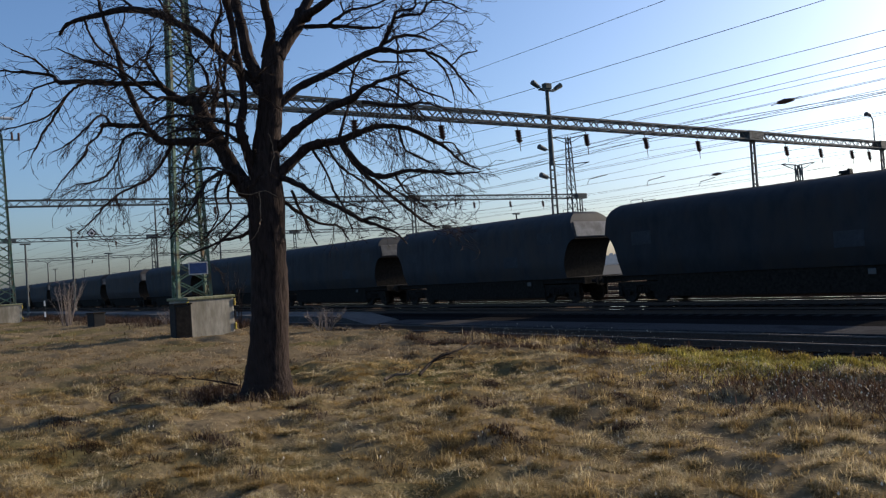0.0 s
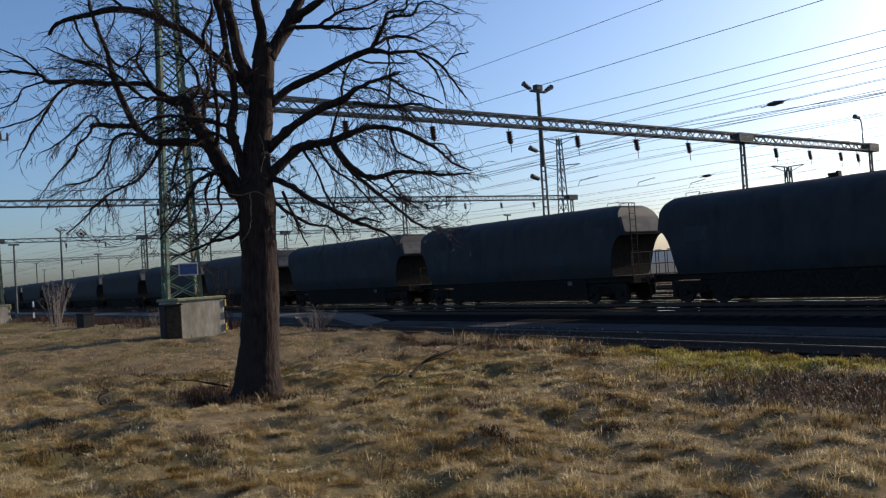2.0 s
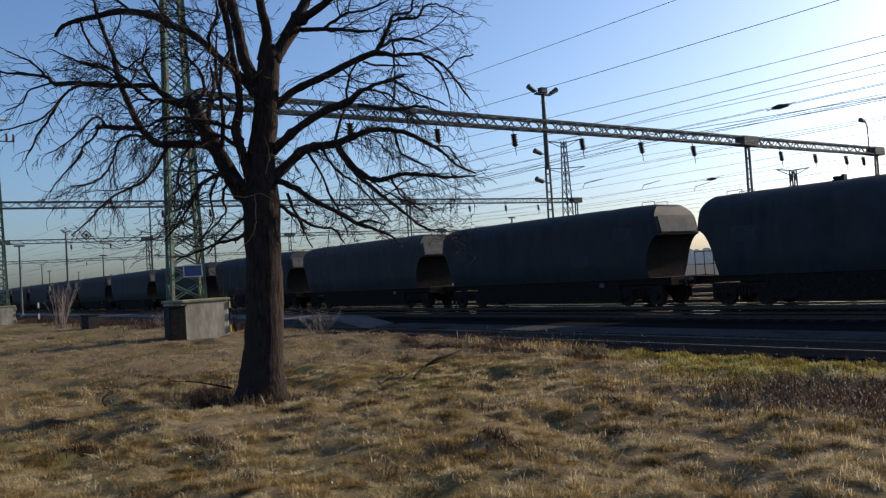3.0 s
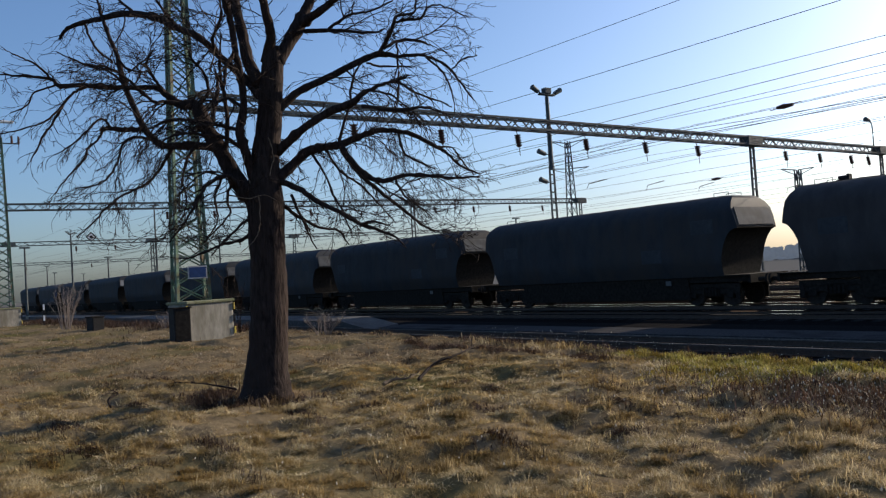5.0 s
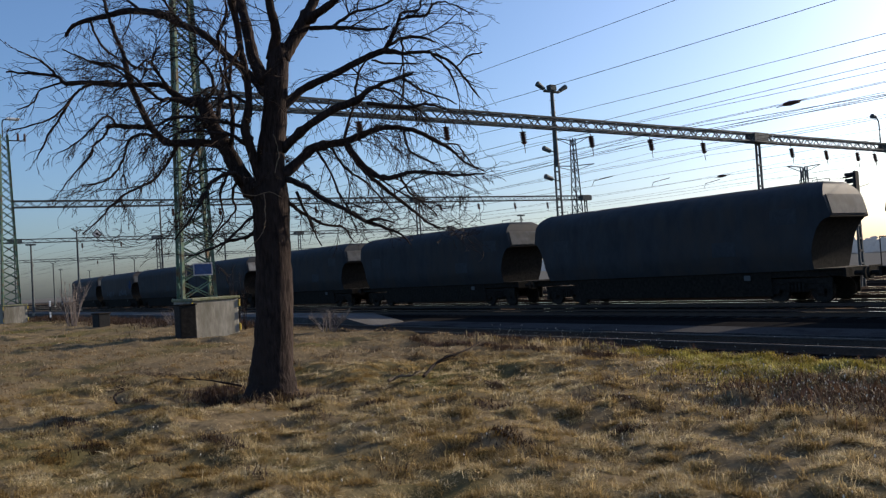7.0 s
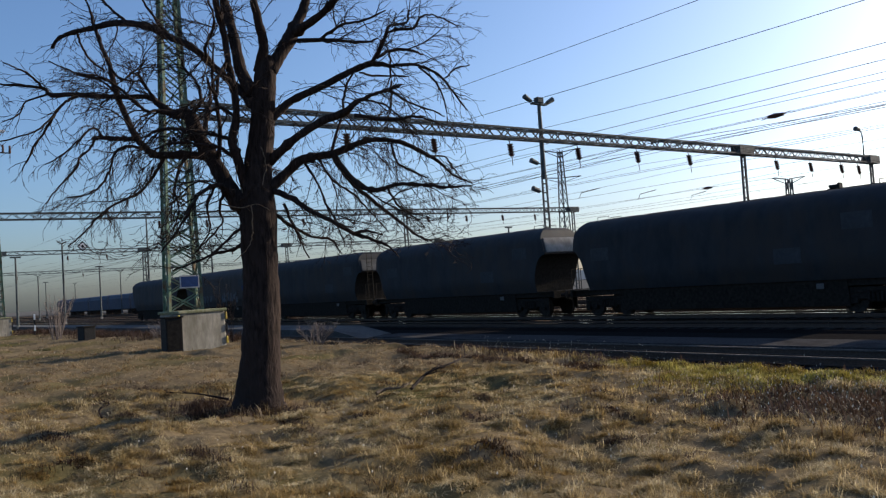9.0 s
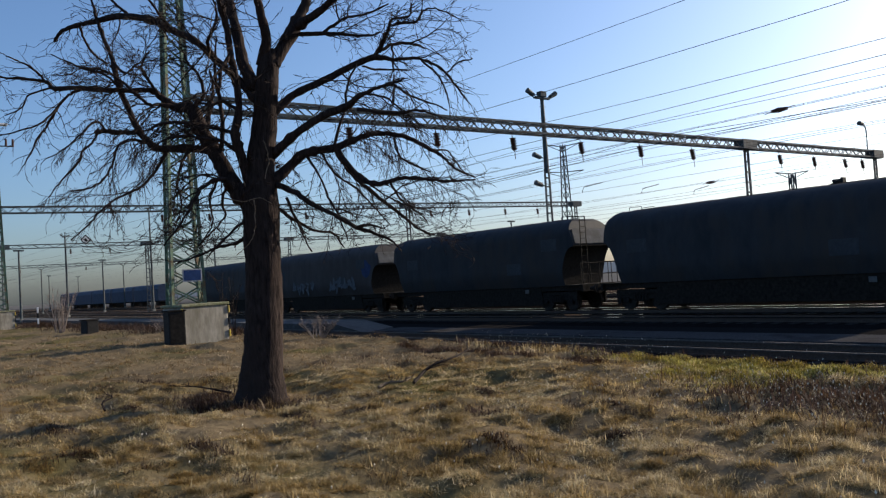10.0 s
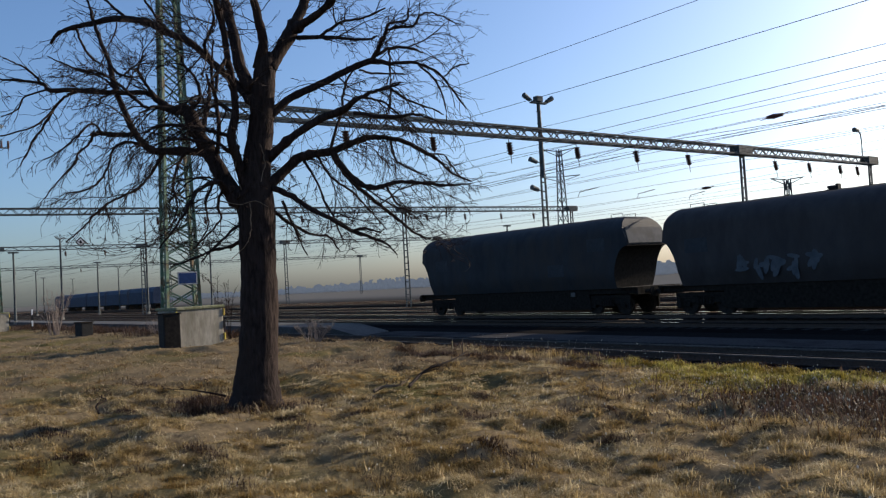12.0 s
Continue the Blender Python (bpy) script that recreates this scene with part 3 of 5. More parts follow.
    for p, d, r, f in seeds:
        if r > 0.09:
            continue
        out = Vector((p.x, p.y, 0)).normalized()
        turn = Vector((rng.uniform(-1, 1), rng.uniform(-1, 1), rng.uniform(-1, 0.7)))
        way = (d * 0.8 + out * 0.25 + turn * 0.8).normalized()
        k = rng.random()
        rim = not -2.4 < p.dot(ACROSS) < 2.9 or p.z < 2.6
        if rim:
            if k < 0.6:
                if p.z < 2.7:
                    way.z = abs(way.z) * 0.3
                sprout(p, way, min(max(r * 0.5, 0.0045), 0.008), rng.uniform(0.2, 0.5), 2 if k < 0.4 else 1)
        elif k < 0.05:
            sprout(p, way, min(max(r * 0.6, 0.007), 0.014), rng.uniform(0.7, 1.4), 0)
        elif k < (0.6 if p.dot(ACROSS) < 0.8 else 0.4):
            sprout(p, way, min(max(r * 0.5, 0.005), 0.01), rng.uniform(0.3, 0.8), 1)
    # pale loose twigs hanging against the bark
    for nodes in ([(0.12, 3.0), (0.14, 2.75), (0.11, 2.5), (0.0, 2.33), (-0.18, 2.18)], [(-0.12, 4.1), (-0.05, 3.75), (-0.1, 3.45), (0.02, 3.2)], [(0.3, 3.9), (0.36, 3.6), (0.3, 3.3)], [(-0.3, 3.05), (-0.02, 2.98), (0.22, 3.02), (0.4, 2.92)], [(-0.55, 4.9), (-0.42, 5.3), (-0.4, 5.7), (-0.28, 6.1)]):
        bm = bmesh.new()
        pts = spline([local(u, -0.36 if z < 3.4 else -0.25, z) for u, z in nodes], 5)
        tube(bm, [q + 0.012 * Vector((rng.uniform(-1, 1), rng.uniform(-1, 1), 0)) for q in pts], [0.011 - 0.006 * i / len(pts) for i in range(len(pts))], 5)
        part("loose_twig", bm, DEADWOOD, tree, "pale dead twig caught against the bark")
    tagged(part("crown", twigs, TWIG, tree, "dense net of fine bare twigs"), kind="stuff")


build_tree()


# ---- lattice steelwork ----
def lattice_mast(name, label, at, height, foot, head, material, panels):
    """A four-legged lattice mast; foot and head are (x, y) widths at its bottom and top."""
    t = thing(name, label, "mast", at)

    def corner(sx, sy, k):
        return Vector((sx * (foot[0] + (head[0] - foot[0]) * k) / 2, sy * (foot[1] + (head[1] - foot[1]) * k) / 2, height * k))

    for sx in (-1, 1):
        for sy in (-1, 1):
            bm = bmesh.new()
            bar(bm, corner(sx, sy, 0), corner(sx, sy, 1), 0.075)
            part("leg", bm, material, t)
    for face in range(4):
        ends = [((-1, -1), (1, -1)), ((1, -1), (1, 1)), ((1, 1), (-1, 1)), ((-1, 1), (-1, -1))][face]
        for i in range(panels):
            k0, k1 = i / panels, (i + 1) / panels
            a, b = (ends if i % 2 else ends[::-1])
            bm = bmesh.new()
            bar(bm, corner(*a, k0), corner(*b, k1), 0.034)
            part("brace", bm, material, t)
            if i % 3 == 0 or face % 2:
                bm = bmesh.new()
                bar(bm, corner(*b, k0), corner(*a, k1), 0.03)
                part("brace", bm, material, t)
    return t


def ladder_post(t, y, z0, z1, width, material):
    """A flat post of two channels joined by battens."""
    for s in (-1, 1):
        bm = bmesh.new()
        bar(bm, (0, y + s * width * 0.62, z0), (0, y + s * width * 0.4, z1), 0.075)
        part("post_channel", bm, material, t)
    n = int((z1 - z0) / 0.62)
    for i in range(1, n):
        z = z0 + (z1 - z0) * i / n
        w = width * (0.62 - 0.22 * i / n)
        bm = bmesh.new()
        box(bm, -0.06, y - w, z - 0.05, 0.06, y + w, z + 0.05)
        part("batten", bm, material, t)


def insulator(bm, x, y, z, length=0.9, lean=0.0):
    """A string of discs hanging below a beam."""
    bar(bm, (x, y, z), (x + lean, y, z - 0.3), 0.02, 5)
    for i in range(5):
        k = i / 5
        c = Vector((x + lean * (1 + k), y, z - 0.3 - k * length * 0.6))
        bar(bm, c, c - Vector((0, 0, 0.11)), 0.165, 8, 0.07)
    bar(bm, (x + lean * 2, y, z - 0.3 - 0.6 * length), (x + lean * 2.3, y, z - 0.3 - length), 0.018, 5)


def lattice_beam(t, y0, y1, z0, z1, depth, width, material, panel):
    """A box girder of four chords and zigzag lacing from y0 to y1."""
    n = max(int((y1 - y0) / panel), 2)

    def at(sx, sz, k):
        return Vector((sx * width / 2, y0 + (y1 - y0) * k, z0 + (z1 - z0) * k + sz * depth / 2))

    for sx in (-1, 1):
        for sz in (-1, 1):
            bm = bmesh.new()
            bar(bm, at(sx, sz, 0), at(sx, sz, 1), 0.065)
            part("chord", bm, material, t)
    rest = bmesh.new()
    for sx in (-1, 1):
        for i in range(n):
            s = 1 if i % 2 else -1
            bm = bmesh.new() if panel < 0.6 and sx > 0 else rest
            bar(bm, at(sx, -s, i / n), at(sx, s, (i + 1) / n), 0.032)
            if bm is not rest:
                part("brace", bm, material, t)
    for i in range(n + 1):
        s = 1 if i % 2 else -1
        bar(rest, at(-1, s, i / n), at(1, s, i / n), 0.028)
        if i < n:
            bar(rest, at(-1, 1, i / n), at(1, 1, (i + 1) / n), 0.024)
    tagged(part("lacing", rest, material, t), kind="stuff")


def gantry(x, y0, y1, z0, z1, posts, hangs, material, depth=0.46, panel=0.55, base=BED, width=0.5):
    t = thing("catenary_gantry", "long steel lattice gantry beam carrying insulators over the tracks", "gantry", (x, 0, 0), group="catenary gantries")
    lattice_beam(t, y0, y1, z0, z1, depth, width, material, panel)
    for y in posts:
        ladder_post(t, y, base, z0 + (z1 - z0) * (y - y0) / (y1 - y0) + depth * 0.5, 0.42, material)
        bm = bmesh.new()
        zc = z0 + (z1 - z0) * (y - y0) / (y1 - y0)
        box(bm, -0.33, y - 0.75, zc - 0.3, 0.33, y + 0.75, zc + 0.3, 0.02)
        part("gusset", bm, material, t)
    for y in hangs:
        bm = bmesh.new()
        zc = z0 + (z1 - z0) * (y - y0) / (y1 - y0)
        insulator(bm, 0.0, y, zc - depth / 2, 1.0, 0.08)
        part("insulator", bm, CERAMIC, t, "brown disc insulator string")
    return t


def foundation(at, sx, sy, h):
    t = thing("concrete_foundation", "weathered concrete mast foundation block with a mossy cap", "foundation", at, 8)
    bm = bmesh.new()
    box(bm, -sx / 2, -sy / 2, -0.3, sx / 2, sy / 2, h - 0.1, 0.04)
    part("block", bm, CONCRETE, t)
    bm = bmesh.new()
    box(bm, -sx / 2 - 0.05, -sy / 2 - 0.05, h - 0.1, sx / 2 + 0.05, sy / 2 + 0.05, h, 0.03)
    part("cap", bm, MOSS_CAP, t, "mossy concrete cap")
    for y in (-sy / 2 - 0.03, sy / 2 + 0.03):
        for i in range(3):
            bm = bmesh.new()
            box(bm, sx / 2 - 0.02, y - 0.028, 0.1 + i * 0.42, sx / 2 + 0.04, y + 0.028, 0.34 + i * 0.42, 0.008)
            part("marker_strip", bm, YELLOW_STEEL if i != 1 else BLACK_PAINT, t, "yellow warning strip" if i != 1 else "black warning strip")
    return t


foundation((-27.98, 10.24, 0), 1.42, 1.72, 1.32)
lattice_mast("gantry_mast", "tall green lattice steel mast on a concrete block", (-28.0, 9.95, 1.3), 13.2, (0.5, 1.15), (0.34, 0.5), GREEN_STEEL, 22)
foundation((-66.8, 9.9, 0), 1.9, 1.6, 1.32)
lattice_mast("gantry_mast", "tall green lattice steel mast carrying the far gantry", (-66.6, 9.9, 1.3), 12.5, (0.5, 1.15), (0.34, 0.5), GREEN_STEEL, 20)
gantry(-28.2, 10.4, 62.6, 8.44, 8.74, (45.3, 62.0), (17.0, 21.4, 25.9, 30.5, 35.1, 39.7, 48.9, 53.1, 57.3, 59.8), GREY_STEEL)
gantry(-66.6, 10.2, 71.0, 8.66, 9.4, (46.5, 70.6), (22.0, 26.0, 30.5, 35.1, 49.3, 54.3, 59.4, 64.3), GREY_STEEL)
gantry(-116.0, 16.0, 90.0, 9.1, 9.5, (18.0, 36.0, 58.0, 88.0), (26.0, 31.0, 44.0, 49.0), GREY_STEEL, panel=0.9)
gantry(-175.0, 14.0, 110.0, 8.9, 9.4, (16.0, 60.0, 108.0), (30.0, 42.0), GREY_STEEL, panel=1.4)


# ---- the train: seventeen hopper wagons at 70 km/h ----
PITCH, SPEED, NOSE, TRACK_Y = 17.75, 19.55, 8.45, 30.5
HALF, FLOOR_END = 7.9, 7.08


def wagon_section(z):
    """Half width of the body at a height above the rail."""
    if z > 3.8:
        k = (z - 3.8) / 0.74
        return 1.52 - 0.8 * k ** 2.3
    if z < 2.0:
        return 1.52 - 0.28 * ((2.0 - z) / 0.85) ** 1.4
    return 1.52


def end_top(a):
    """Roof height at a distance from the wagon's middle: the ends slope down and out."""
    e = min(max((a - 7.3) / (HALF - 7.3), 0), 1)
    return 4.54 - 1.32 * e ** 2.2


def end_pinch(a):
    e = min(max((a - 7.3) / (HALF - 7.3), 0), 1)
    return 1 - 0.07 * e ** 2


def wagon_body():
    bm = bmesh.new()
    stations = [0, 1.5, 3, 4.5, 6.0, 6.7, 6.9, 7.05] + [HALF - (HALF - FLOOR_END) * math.cos(math.pi / 2 * i / 13) for i in range(14)]
    stations = [-s for s in stations[:0:-1]] + stations
    rows_n, prev = 15, None
    for x in stations:
        a = abs(x)
        k = min(max((a - FLOOR_END) / (HALF - FLOOR_END), 0), 1)
        low = 1.22 + 1.93 * math.sqrt(1 - (1 - k) ** 2)
        top, pinch = end_top(a), end_pinch(a)
        zs = [low + (top - low) * i / (rows_n - 1) for i in range(rows_n)]
        half = [(wagon_section(z) * pinch, z) for z in zs]
        ring = [(-y, z) for y, z in half] + [(y, z) for y, z in half[::-1]]
        ring = [bm.verts.new((x, y, z)) for y, z in ring]
        if prev:
            n = len(ring)
            for i in range(n):
                j = (i + 1) % n
                bm.faces.new((prev[i], ring[i], ring[j], prev[j]))
        else:
            bm.faces.new(ring)
        prev = ring
    bm.faces.new(prev[::-1])
    bmesh.ops.recalc_face_normals(bm, faces=bm.faces)
    return bm


def wheel_mesh():
    bm = bmesh.new()
    prof = [(-0.07, 0.08), (-0.07, 0.36), (-0.075, 0.46), (0.05, 0.45), (0.05, 0.485), (0.075, 0.485), (0.075, 0.36), (0.04, 0.34), (0.04, 0.08)]
    n = 22
    rings = [[bm.verts.new((r * math.cos(2 * math.pi * i / n), y, r * math.sin(2 * math.pi * i / n))) for i in range(n)] for y, r in prof]
    for a, b in zip(rings, rings[1:]):
        for i in range(n):
            j = (i + 1) % n
            bm.faces.new((a[i], a[j], b[j], b[i]))
    bm.faces.new(rings[0][::-1]), bm.faces.new(rings[-1])
    for i in range(6):
        c, s = math.cos(i * math.pi / 3), math.sin(i * math.pi / 3)
        bar(bm, (0.27 * c, -0.1, 0.27 * s), (0.27 * c, -0.06, 0.27 * s), 0.025, 5)
    return bm


def wagon_meshes():
    out = {"body": mesh_of("body", wagon_body(), WAGON, True)}
    # hollow end sheets under the overhang: shade painted in with the grimy underframe material
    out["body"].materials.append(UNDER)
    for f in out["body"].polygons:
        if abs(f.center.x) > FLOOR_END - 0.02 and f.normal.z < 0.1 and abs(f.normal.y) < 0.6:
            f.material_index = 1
    out["body"].set_sharp_from_angle(angle=radians(38))
    out["body_brown"] = out["body"].copy()
    out["body_brown"].materials[0] = WAGON_BROWN
    bm = bmesh.new()
    box(bm, -6.8, -0.5, 4.5, 6.8, 0.5, 4.57, 0.02)
    for i in range(6):
        box(bm, -6.2 + i * 2.2, -0.42, 4.56, -4.8 + i * 2.2, 0.42, 4.59, 0.01)
    out["roof_walk"] = mesh_of("roof_walk", bm, UNDER)
    # the pale plate follows the sloping end
    bm = bmesh.new()
    prev = None
    for k in range(7):
        a = 7.7 + 0.19 * k / 6
        z = end_top(a)
        y = 0.94 * min(wagon_section(z) * end_pinch(a), 1.36)
        ring = [bm.verts.new(p) for p in ((a + 0.03, -y, z + 0.012), (a + 0.03, y, z + 0.012), (a - 0.02, y, z - 0.03), (a - 0.02, -y, z - 0.03))]
        if prev:
            for i in range(4):
                j = (i + 1) % 4
                bm.faces.new((prev[i], prev[j], ring[j], ring[i]))
        else:
            bm.faces.new(ring)
        prev = ring
    bm.faces.new(prev[::-1])
    bmesh.ops.recalc_face_normals(bm, faces=bm.faces)
    out["end_plate"] = mesh_of("end_plate", bm, PLATE)
    out["white_end_plate"] = out["end_plate"].copy()
    out["white_end_plate"].materials[0] = WHITE_PLATE
    bm = bmesh.new()
    for y in (-1.05, 1.05):
        box(bm, -8.3, y - 0.09, 0.98, 8.3, y + 0.09, 1.24, 0.01)
    for x in (-8.3, 8.2):
        box(bm, x, -1.35, 0.92, x + 0.1, 1.35, 1.24, 0.01)
    for x in (-7.7, 7.7):
        box(bm, x - 0.6, -1.38, 1.22, x + 0.6, 1.38, 1.27)
    out["underframe"] = mesh_of("underframe", bm, UNDER)
    bm = bmesh.new()
    top = [bm.verts.new((a, y, 1.25)) for a, y in ((-1.3, -1.2), (1.3, -1.2), (1.3, 1.2), (-1.3, 1.2))]
    low = [bm.verts.new((a, y, 0.24)) for a, y in ((-1.29, -1.05), (1.29, -1.05), (1.29, 1.05), (-1.29, 1.05))]
    bm.faces.new(low[::-1]), bm.faces.new(top)
    for k in range(4):
        j = (k + 1) % 4
        bm.faces.new((low[k], low[j], top[j], top[k]))
    bmesh.ops.recalc_face_normals(bm, faces=bm.faces)
    out["hopper_chute"] = mesh_of("hopper_chute", bm, UNDER)
    bm = bmesh.new()
    for y in (-0.95, 0.95):
        box(bm, -1.25, y - 0.06, 0.48, 1.25, y + 0.06, 0.72, 0.03)
        box(bm, -0.4, y - 0.1, 0.38, 0.4, y + 0.1, 0.8, 0.03)
        for x in (-0.9, 0.9):
            box(bm, x - 0.15, y - 0.09, 0.32, x + 0.15, y + 0.09, 0.62, 0.03)
    box(bm, -0.25, -0.95, 0.55, 0.25, 0.95, 0.9, 0.03)
    for y in (-1.02, 1.02):
        box(bm, -1.42, y - 0.03, 0.72, 1.42, y + 0.03, 0.92, 0.01)
        for x in (-1.3, 1.3):
            box(bm, x - 0.1, y - 0.05, 0.26, x + 0.1, y + 0.05, 0.74, 0.02)
        for x in (-0.3, -0.15, 0.0, 0.15, 0.3):
            bar(bm, (x, y - 0.09, 0.42), (x, y - 0.09, 0.74), 0.055, 8)
    out["bogie"] = mesh_of("bogie", bm, UNDER)
    out["wheel"] = mesh_of("wheel", wheel_mesh(), WHEEL)
    bm = bmesh.new()
    box(bm, -0.55, -0.004, -0.3, 0.55, 0.03, 0.3)
    out["faded_panel"] = mesh_of("faded_panel", bm, FADED)
    bm = bmesh.new()
    box(bm, -0.14, -0.006, -0.1, 0.14, 0.02, 0.1)
    out["label_plate"] = mesh_of("label_plate", bm, PLATE)
    bm = bmesh.new()
    bar(bm, (0, -0.7, 0), (0, 0.7, 0), 0.08, 10)
    out["axle"] = mesh_of("axle", bm, UNDER)
    bm = bmesh.new()
    bar(bm, (0, 0, 0), (0.38, 0, 0), 0.09, 10)
    bar(bm, (0.38, 0, 0), (0.47, 0, 0), 0.23, 16)
    out["buffer"] = mesh_of("buffer", bm, UNDER)
    bm = bmesh.new()
    bar(bm, (0, 0, 0), (0.55, 0, -0.05), 0.06, 6)
    out["coupler"] = mesh_of("coupler", bm, UNDER)
    # ladder and platform railing of the newer kind of wagon
    bm = bmesh.new()
    for y in (-0.95, -0.55):
        bar(bm, (0, y, 1.25), (0, y, 4.6), 0.022, 5)
    for i in range(11):
        bar(bm, (0, -0.95, 1.5 + i * 0.29), (0, -0.55, 1.5 + i * 0.29), 0.015, 5)
    bar(bm, (0, -0.95, 4.6), (-0.7, -0.95, 4.66), 0.02, 5)
    bar(bm, (0, -0.55, 4.6), (-0.7, -0.55, 4.66), 0.02, 5)
    out["ladder"] = mesh_of("ladder", bm, UNDER)
    bm = bmesh.new()
    for y in (-1.3, -0.65, 0.0, 0.65, 1.3):
        bar(bm, (0, y, 1.25), (0, y, 2.3), 0.02, 5)
    bar(bm, (0, -1.3, 2.3), (0, 1.3, 2.3), 0.022, 5)
    bar(bm, (0, -1.3, 1.75), (0, 1.3, 1.75), 0.016, 5)
    out["railing"] = mesh_of("railing", bm, UNDER)
    bm = bmesh.new()
    for x in (0, 0.7):
        bar(bm, (x, 0, 4.5), (x, 0, 4.72), 0.014, 5)
    bar(bm, (0, 0, 4.72), (0.7, 0, 4.72), 0.014, 5)
    out["roof_rail"] = mesh_of("roof_rail", bm, UNDER)
    return out


WAGONS, WHEELS = [], []


def graffiti(w):
    """Two rows of fat pale sprayed blots and a blue painted field on the side."""
    rng = random.Random(14)
    for x0, n, size in ((-4.35, 5, 0.74), (1.45, 6, 0.64)):
        for k in range(n):
            bm = bmesh.new()
            x = x0 + (k + 0.5) * size
            for q in range(5):
                y = -1.528 - 0.004 * (5 * (k % 2) + q)
                c = Vector((x + rng.uniform(-0.25, 0.25), y, 1.95 + rng.uniform(-0.3, 0.3)))
                d = Vector((rng.uniform(-0.25, 0.25), 0, rng.uniform(0.2, 0.36))) if q < 3 else Vector((rng.uniform(0.22, 0.34), 0, rng.uniform(-0.1, 0.1)))
                side = Vector((-d.z, 0, d.x)).normalized() * rng.uniform(0.08, 0.14)
                n = 5
                rim = [c + d * math.cos(math.pi * i / n) + side * math.sin(math.pi * i / n) for i in range(n + 1)] + [c - d * math.cos(math.pi * i / n) - side * math.sin(math.pi * i / n) for i in range(1, n)]
                bm.faces.new([bm.verts.new(v) for v in rim])
            part("painted_stroke", bm, GRAFFITI, w, "pale sprayed graffiti stroke")
    bm = bmesh.new()
    ring = [bm.verts.new((6.55 + 0.62 * math.cos(q) * (1 + 0.12 * math.sin(5 * q)), -1.529, 2.95 + 0.55 * math.sin(q) * (1 + 0.1 * math.cos(4 * q)))) for q in [2 * math.pi * i / 28 for i in range(28)]]
    bm.faces.new(ring)
    part("painted_field", bm, BLUE_PAINT, w, "dull blue sprayed field")


def build_train():
    me = wagon_meshes()
    for i in range(-1, 16):
        newer = i in (3, 4, 8, 11, 12, 13)
        brown = i in (0, 6, 14)
        label = ("dark grey-brown hopper wagon with pale graffiti rolling in the train" if i == 14 else
                 "dark grey-brown hopper wagon with curved ends in the train" if brown else
                 "dark grey hopper wagon with end ladders and railings" if newer else
                 "dark blue-grey hopper wagon with curved ends in the train")
        w = thing("hopper_wagon", label, "freight wagon", (NOSE - PITCH * (i + 0.5), TRACK_Y, RAIL), group="wagons of the train")
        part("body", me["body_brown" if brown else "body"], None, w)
        part("roof_walk", me["roof_walk"], None, w)
        part("underframe", me["underframe"], None, w, "grimy steel underframe")
        for k in range(4):
            o = part("hopper_chute", me["hopper_chute"], None, w)
            o.location.x = -3.9 + 2.6 * k
        for s in (-1, 1):
            for y in (-0.46, 0.46):
                o = part("roof_rail", me["roof_rail"], None, w)
                o.location = (s * 7.0 - (0.7 if s > 0 else 0), y, 0)
            o = part("end_plate", me["white_end_plate" if i in (2, 12) else "end_plate"], None, w, "whitish end plate" if i in (2, 12) else "pale grey end plate")
            o.matrix_basis = pose(0, 0, 0, 0, 0, 0 if s > 0 else 180)
            for y in (-0.875, 0.875):
                o = part("buffer", me["buffer"], None, w)
                o.matrix_basis = pose(s * 8.38, y, 1.05, 0, 0, 0 if s > 0 else 180)
            o = part("coupler", me["coupler"], None, w)
            o.matrix_basis = pose(s * 8.3, 0, 1.0, 0, 0, 0 if s > 0 else 180)
            if i in ((4, 13) if s > 0 else (3, 4, 8, 11, 12)):
                o = part("ladder", me["ladder"], None, w)
                o.matrix_basis = pose(s * 7.98, 0, 0, 0, 0, 0 if s > 0 else 180)
                o = part("railing", me["railing"], None, w)
                o.location.x = s * 8.2
            b = part("bogie", me["bogie"], None, w)
            b.location.x = s * 6.2
            for a in (-0.9, 0.9):
                for side in (-1, 1):
                    wh = part("wheel", me["wheel"], None, b)
                    wh.matrix_parent_inverse = pose(a, side * 0.78, 0.46)
                    WHEELS.append(wh)
        for x, z in ((-5.9, 2.9), (3.4, 2.2), (6.1, 3.3)):
            o = part("faded_panel", me["faded_panel"], None, w, "slightly paler faded paint panel")
            o.location = (x + 0.25 * math.sin(i * 2.1), -1.526, z)
        o = part("label_plate", me["label_plate"], None, w, "small pale label plate")
        o.location = (4.2, -1.225, 1.0)
        if i == 14:
            graffiti(w)
        WAGONS.append((i, w))


build_train()


